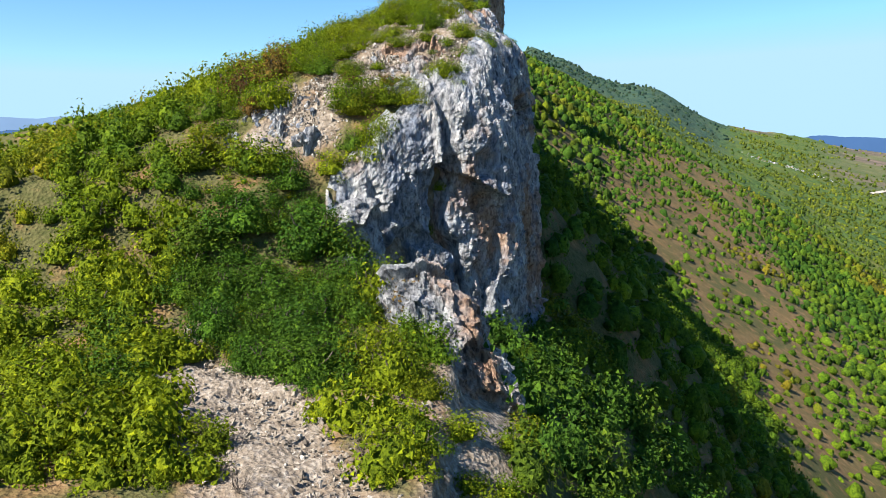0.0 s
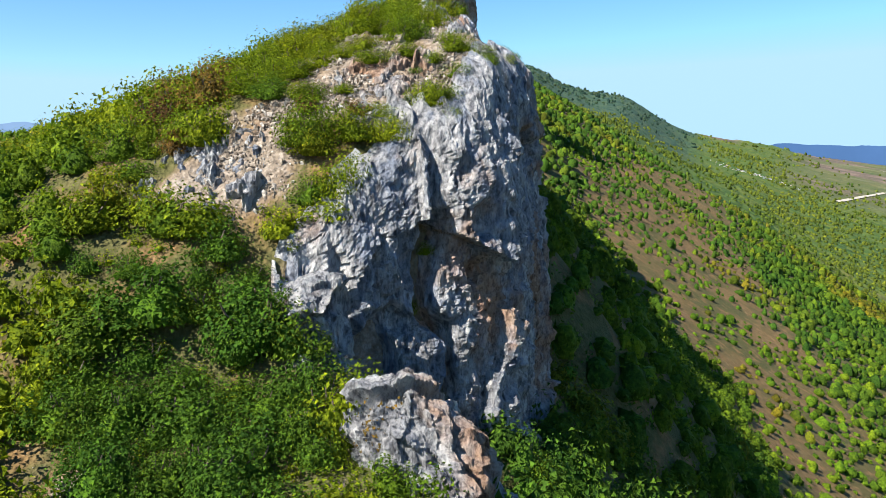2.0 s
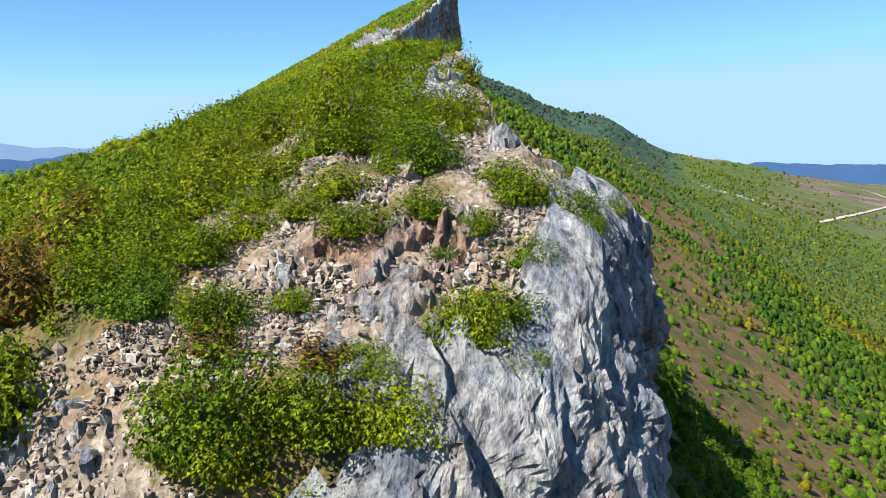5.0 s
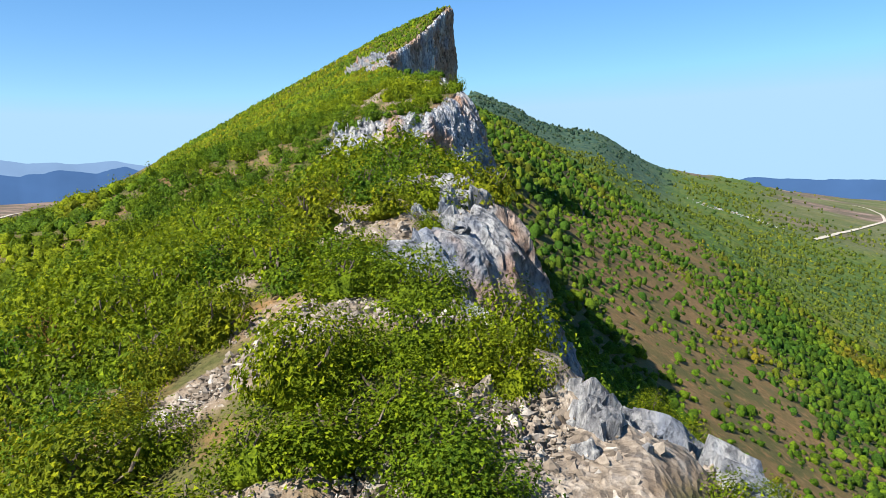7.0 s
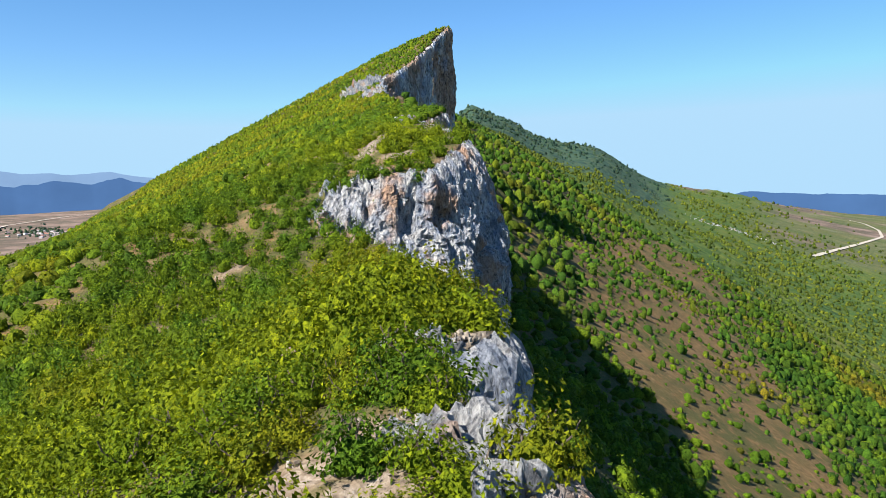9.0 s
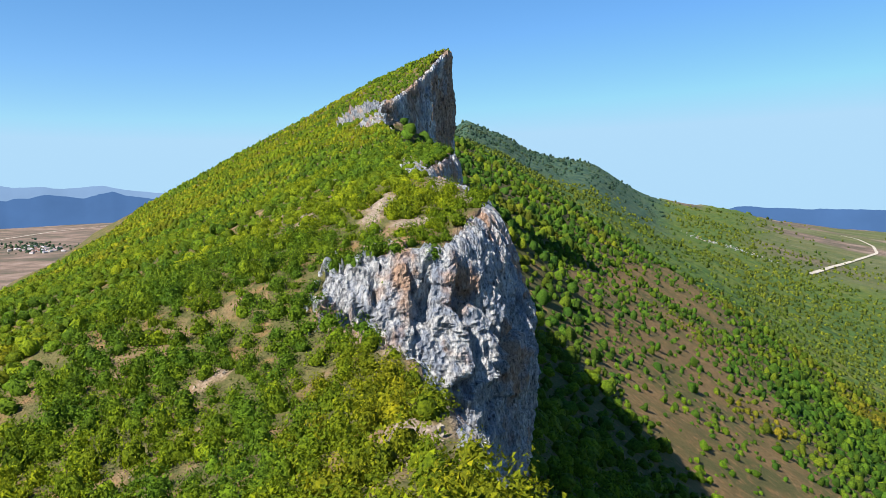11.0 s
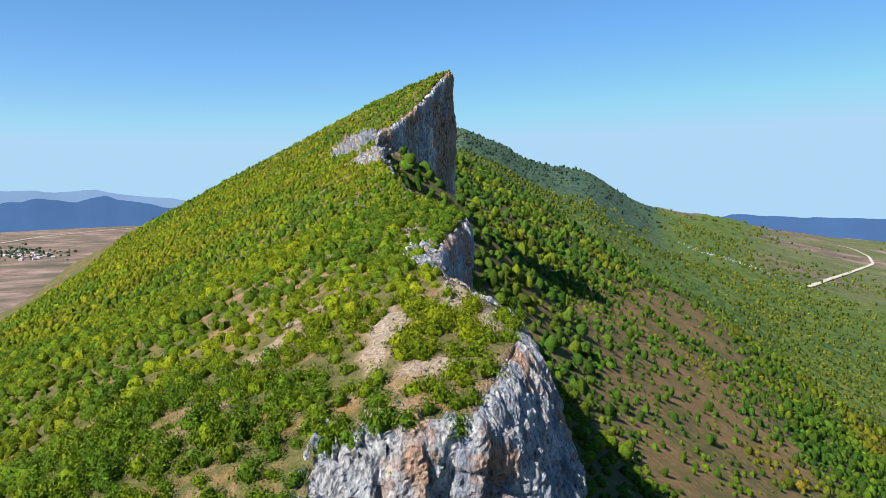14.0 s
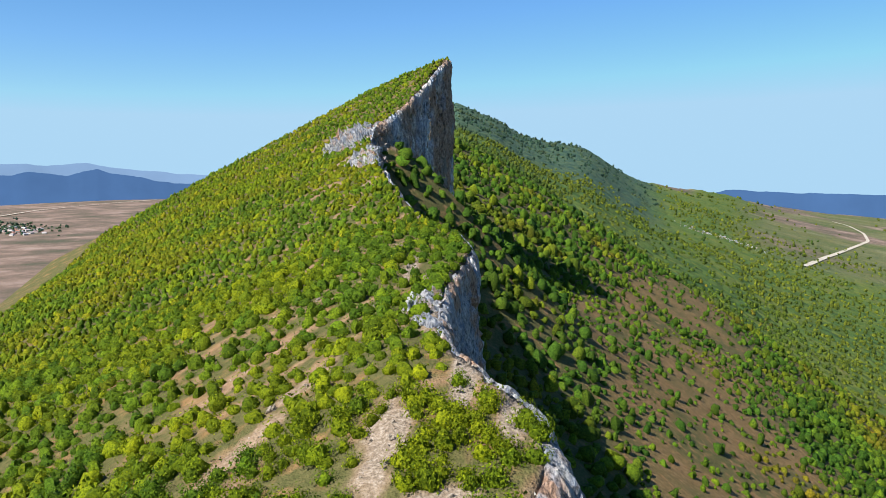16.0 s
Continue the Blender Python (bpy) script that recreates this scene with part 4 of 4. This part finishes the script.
x, y, r, az = x[keep], y[keep], r[keep], az[keep]
size = rng.uniform(0.7, 1.4, len(x)) * (2.2 + r * 0.0034)
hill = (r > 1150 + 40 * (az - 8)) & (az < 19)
for group, mat, label in ((hill, LEAF_HAZED, "hazy blue-green woods over the far hill"), (~hill, LEAF_VALLEY, "patchy green and yellow woods over the valley side")):
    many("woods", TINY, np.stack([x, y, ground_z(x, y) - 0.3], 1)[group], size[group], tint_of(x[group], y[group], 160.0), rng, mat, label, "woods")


# ---- rocks ----
def boulder_mesh(seed, n=9, slab=1.0):
    """A broken limestone lump or upright slab."""
    th, ph = np.meshgrid(np.linspace(0.0, 2.3, n), np.linspace(0, 2 * math.pi, n + 3), indexing="ij")
    d = np.stack([np.sin(th) * np.cos(ph), np.sin(th) * np.sin(ph) * slab, np.cos(th)], -1).reshape(-1, 3)
    r = 0.62 + 0.75 * facets(d[:, 0] * 1.6 + seed * 3.1, d[:, 1] * 1.6, d[:, 2] * 1.3, seed) + 0.25 * facets(d[:, 0] * 4 + seed, d[:, 1] * 4, d[:, 2] * 3, seed + 2)
    v = d * np.clip(r, 0.25, 1.2)[:, None]
    v[:, 0] += 0.25 * v[:, 2]
    return v, grid_faces(n, n + 3)


LUMPS = [boulder_mesh(200 + k, 8, 0.5 + 0.1 * k) for k in range(6)]
CHIPS = [boulder_mesh(230 + k, 3, 0.8) for k in range(6)]
LUMP_MESH = [mesh_of("rock", v, f, RUBBLE) for v, f in LUMPS]
x, y = np.concatenate([rng.uniform(-9, 6, 34000), rng.uniform(-16, 8, 22000)]), np.concatenate([rng.uniform(44, 60, 34000), rng.uniform(24, 44, 11000), rng.uniform(60, 90, 5500), rng.uniform(90, 200, 5500)])
open_, stone = bare_at(x, y)
keep = (rng.random(len(x)) < np.maximum(stone, 0.6 * open_)) & (x < edge_at(y) - 0.3)
x, y = x[keep], y[keep]
many("stones", CHIPS, np.stack([x, y, ground_z(x, y) + 0.02], 1), 0.05 + 0.15 * rng.random(len(x)) ** 3, np.zeros(len(x)), rng, RUBBLE, "loose pale limestone rubble on the ridge", "stones")
strip_way = np.array([valley_point(20.6 + 4.6 * k, 0.25 - 1.65 * k) for k in np.linspace(0, 1, 260)])
strip_way = strip_way[rng.random(260) > 0.25 * (1 + np.sin(np.linspace(0, 18, 260)))]
x, y = (strip_way + rng.normal(size=strip_way.shape) * 14).T
many("stones", CHIPS, np.stack([x, y, ground_z(x, y)], 1), rng.uniform(0.9, 2.8, len(x)), np.zeros(len(x)), rng, ROCK, "pale strip of bare limestone on the far hillside", "stones")
x, y = spread(2600, -14, 7, 26, 200, 0.6)
open_, stone = bare_at(x, y)
keep = (rng.random(len(x)) < 0.75 * stone) & (x < edge_at(y) - 0.2)
x, y = x[keep][:190], y[keep][:190]
ry = rng.uniform(46, 58, 46)  # upright rocks along the rim
x, y = np.concatenate([x, edge_at(ry) - rng.uniform(0.3, 1.6, 46)]), np.concatenate([y, ry])
for px, py in zip(x, y):
    s = float(rng.uniform(0.12, 0.30) * (1.5 if rng.random() < 0.15 else 1))
    ob = new("rock", LUMP_MESH[int(rng.integers(0, 6))])
    ob.matrix_basis = Matrix.LocRotScale((float(px), float(py), float(ground_z(px, py)) + 0.1 * s), Euler((rng.normal() * 0.2, 0.35 + rng.normal() * 0.2, rng.normal() * 0.5)), (s, s, s * rng.uniform(0.8, 1.6)))
    tagged(ob, "jagged pale limestone rock sticking out of the ridge", "rock", "rocks on the ridge")


def dead_shrub(px, py, width, seed):
    """A leafless shrub: many thin bent twigs that fork."""
    r = np.random.default_rng(seed)
    root = new("dead_shrub")
    root.location = (px, py, float(ground_z(px, py)) + 0.05)
    tagged(root, "leafless grey shrub of thin dry twigs on the rubble", "shrub", "dry shrubs")
    for _ in range(9):
        vs, fs = [], []

        def twig(p, d, length, rad, depth):
            pts = [p]
            for _k in range(4):
                d = d + r.normal(size=3) * 0.22
                d /= np.linalg.norm(d)
                pts.append(pts[-1] + d * length / 4)
            off = len(vs)
            for k, q in enumerate(pts):
                for m in range(3):
                    a = m * 2.0944
                    vs.append(q + rad * (1 - k / 5.0) * np.array((math.cos(a), math.sin(a), 0.3 * math.sin(a))))
            for k in range(4):
                for m in range(3):
                    fs.append((off + k * 3 + m, off + k * 3 + (m + 1) % 3, off + k * 3 + 3 + (m + 1) % 3, off + k * 3 + 3 + m))
            if depth:
                for k in (2, 3, 4):
                    e = d + r.normal(size=3) * 0.7
                    twig(pts[k], e / np.linalg.norm(e), length * 0.55, rad * 0.6, depth - 1)

        d = np.array((r.normal() * 0.6, r.normal() * 0.6, 1.0))
        twig(np.array((r.normal() * 0.06, r.normal() * 0.06, -0.1)), d / np.linalg.norm(d), width * r.uniform(0.4, 0.6), 0.02, 2)
        new("twig", mesh_of("twig", vs, fs, BARK)).parent = root


for k, (px, py, w) in enumerate(((-6.0, 24.2, 1.9), (-2.6, 26.6, 1.7), (-1.9, 27.4, 1.4), (-8.0, 27.5, 1.2), (2.6, 58.0, 1.3))):
    dead_shrub(px, py, w, 500 + k)


def crag(name, centre, radii, seed, label, lean=0.0, n=56):
    """A large free-standing mass of rock."""
    th, ph = np.meshgrid(np.linspace(0.0, 1.75, n), np.linspace(0, 2 * math.pi, 2 * n), indexing="ij")
    d = np.stack([np.sin(th) * np.cos(ph), np.sin(th) * np.sin(ph), np.cos(th)], -1)
    p = d * np.array(radii)
    q = p + np.array(centre)
    nrm = d / np.array(radii)
    nrm = nrm / np.linalg.norm(nrm, axis=-1, keepdims=True)
    qx, qy, qz = q[..., 0], q[..., 1], q[..., 2]
    out = 0.8 * facets(qx / 1.9, qy / 1.9, qz / 2.4, seed) + 0.35 * facets(qx / 0.7, qy / 0.7, qz / 0.9, seed + 1) + 0.15 * facets(qx / 0.3, qy / 0.3, qz / 0.4, seed + 3)
    out = out + 1.6 * (fbm(qx / 1.7, qy / 1.7, qz / 2.0, 5, seed + 2, 0.6) - 0.5)
    p = p + nrm * out[..., None]
    p[..., 0] += lean * p[..., 2]
    me = mesh_of(name, (p + np.array(centre)).reshape(-1, 3), grid_faces(n, 2 * n), ROCK_TAN)
    return tagged(new(name, me), label, "rock")


crag("rock_pinnacle", (1.0, 37.4, -11.8), (2.9, 2.4, 7.6), 301, "pointed limestone pinnacle, pale in the sun and blue in shade", -0.28, 110)
crag("rock_buttress", (-4.3, 41.4, -5.6), (1.6, 1.5, 4.0), 311, "shaded limestone buttress against the cliff", 0.1)

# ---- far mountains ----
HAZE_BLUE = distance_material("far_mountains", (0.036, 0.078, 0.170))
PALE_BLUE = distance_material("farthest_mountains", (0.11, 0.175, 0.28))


def range_of_hills(name, crest, r, rough, seed, mat, label):
    """A far range along an arc: crest gives bearing and rise in degrees."""
    az = np.linspace(crest[0][0], crest[-1][0], 240)
    ds = np.linspace(0, 1, 12)
    rise = table(crest, az) + rough * (fbm(az / 1.6, seed, 0, 6, seed) - 0.5)
    R = r - 160 * (1 - ds)[None] + 0 * az[:, None]
    Z = 16 + r * np.tan(np.radians(rise))[:, None] - (1 - ds[None]) * 260
    A = np.radians(az)[:, None]
    ob = new(name, mesh_of(name, np.stack([-2 + R * np.sin(A), 50 + R * np.cos(A), Z], -1).reshape(-1, 3), grid_faces(len(az), len(ds)), mat, (), True))
    return tagged(ob, label, "mountains", kind="structure")


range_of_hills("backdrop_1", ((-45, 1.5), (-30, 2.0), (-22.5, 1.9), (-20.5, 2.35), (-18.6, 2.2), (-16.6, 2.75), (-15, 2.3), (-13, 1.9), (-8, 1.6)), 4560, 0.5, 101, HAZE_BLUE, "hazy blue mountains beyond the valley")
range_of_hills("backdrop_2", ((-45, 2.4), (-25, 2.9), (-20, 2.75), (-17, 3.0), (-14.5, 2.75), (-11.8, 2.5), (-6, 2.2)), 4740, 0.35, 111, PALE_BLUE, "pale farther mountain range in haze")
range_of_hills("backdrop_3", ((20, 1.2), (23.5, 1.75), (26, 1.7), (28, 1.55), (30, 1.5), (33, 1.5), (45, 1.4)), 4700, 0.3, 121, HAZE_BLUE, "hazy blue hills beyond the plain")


# ---- the village and the road in the valleys ----
PLASTER, n_, l_, b_ = material("plaster", 0.9, 0.2)
l_.new(ramp(n_, l_, noise_tex(n_, l_, 0.4, 4).outputs[0], [(0.3, (0.32, 0.30, 0.28)), (0.7, (0.5, 0.48, 0.46))]), b_.inputs["Base Color"])
ROOFING, n_, l_, b_ = material("roofing", 0.7, 0.3)
l_.new(ramp(n_, l_, n_.new("ShaderNodeObjectInfo").outputs["Random"], [(0.0, (0.28, 0.29, 0.33)), (0.5, (0.26, 0.12, 0.08)), (1.0, (0.42, 0.42, 0.45))]), b_.inputs["Base Color"])
GRAVEL, n_, l_, b_ = material("gravel_road", 0.95, 0.1)
l_.new(ramp(n_, l_, noise_tex(n_, l_, 0.05, 6, 0.7, world_position(n_)).outputs[0], [(0.3, (0.30, 0.27, 0.22)), (0.7, (0.46, 0.42, 0.37))]), b_.inputs["Base Color"])
wall_v = [(sx, sy, z) for z in (-0.3, 0.55) for sx, sy in ((-0.5, -0.35), (0.5, -0.35), (0.5, 0.35), (-0.5, 0.35))]
WALL_MESH = mesh_of("wall", wall_v, [(0, 1, 5, 4), (1, 2, 6, 5), (2, 3, 7, 6), (3, 0, 4, 7), (4, 5, 6, 7)], PLASTER)
roof_v = [(-0.56, -0.42, 0.52), (0.56, -0.42, 0.52), (0.56, 0.42, 0.52), (-0.56, 0.42, 0.52), (-0.5, 0, 0.85), (0.5, 0, 0.85)]
ROOF_MESH = mesh_of("roof", roof_v, [(0, 1, 5, 4), (2, 3, 4, 5), (1, 2, 5, 5), (3, 0, 4, 4)], ROOFING)
for k in range(34):
    hx, hy = np.array(valley_point(-21.2 + 0.8 * rng.normal(), -0.9 + 0.1 * rng.normal()))
    s = float(rng.uniform(7, 12))
    house = new("house")
    house.matrix_basis = Matrix.LocRotScale((hx, hy, float(ground_z(hx, hy))), Euler((0, 0, rng.uniform(0, 3.1))), (s, s, s * 0.6))
    for part_name, me in (("wall", WALL_MESH), ("roof", ROOF_MESH)):
        new(part_name, me).parent = house
    tagged(house, "small pale village house with a pitched roof", "house", "village in the valley")
x, y = np.array([valley_point(-21.2 + 1.3 * rng.normal(), -0.75 + 0.15 * rng.normal()) for _ in range(160)]).T
many("village_trees", FAR, np.stack([x, y, ground_z(x, y)], 1), rng.uniform(7, 15, 160), tint_of(x, y), rng, LEAF_HAZED, "dark trees between the village houses", "trees")


def strip(name, way, width, lift, mat, label):
    """A road laid along points of the plan."""
    way = np.array(way, float)
    run = np.concatenate([[0], np.cumsum(np.hypot(*np.diff(way, axis=0).T))])
    s = np.arange(0, run[-1], 12.0)
    px, py = np.interp(s, run, way[:, 0]), np.interp(s, run, way[:, 1])
    k = np.ones(7) / 7
    px, py = np.convolve(np.pad(px, 3, mode="edge"), k, "valid"), np.convolve(np.pad(py, 3, mode="edge"), k, "valid")
    tx, ty = np.gradient(px), np.gradient(py)
    ln = np.hypot(tx, ty)
    nx, ny = -ty / ln, tx / ln
    rows = []
    for o in (-0.5, 0.0, 0.5):
        X, Y = px + nx * width * o, py + ny * width * o
        rows.append(np.stack([X, Y, ground_z(X, Y) + lift], -1))
    ob = new(name, mesh_of(name, np.stack(rows, 1).reshape(-1, 3), grid_faces(len(px), 3), mat, (), True))
    return tagged(ob, label, "road", kind="structure")


strip("road", [valley_point(a, e) for a, e in ((27.6, -2.3), (28.0, -2.15), (28.9, -1.85), (30.4, -1.4), (31.4, -1.05), (31.2, -0.65), (30.4, -0.25), (29.4, 0.0))], 8.0, 1.5, GRAVEL, "pale unpaved road winding over the plain")
strip("road", [valley_point(a, e) for a, e in ((-26, -1.2), (-23, -0.4), (-20, 0.1), (-17, 0.45), (-13, 0.8))], 12, 3.0, GRAVEL, "pale track across the valley fields")
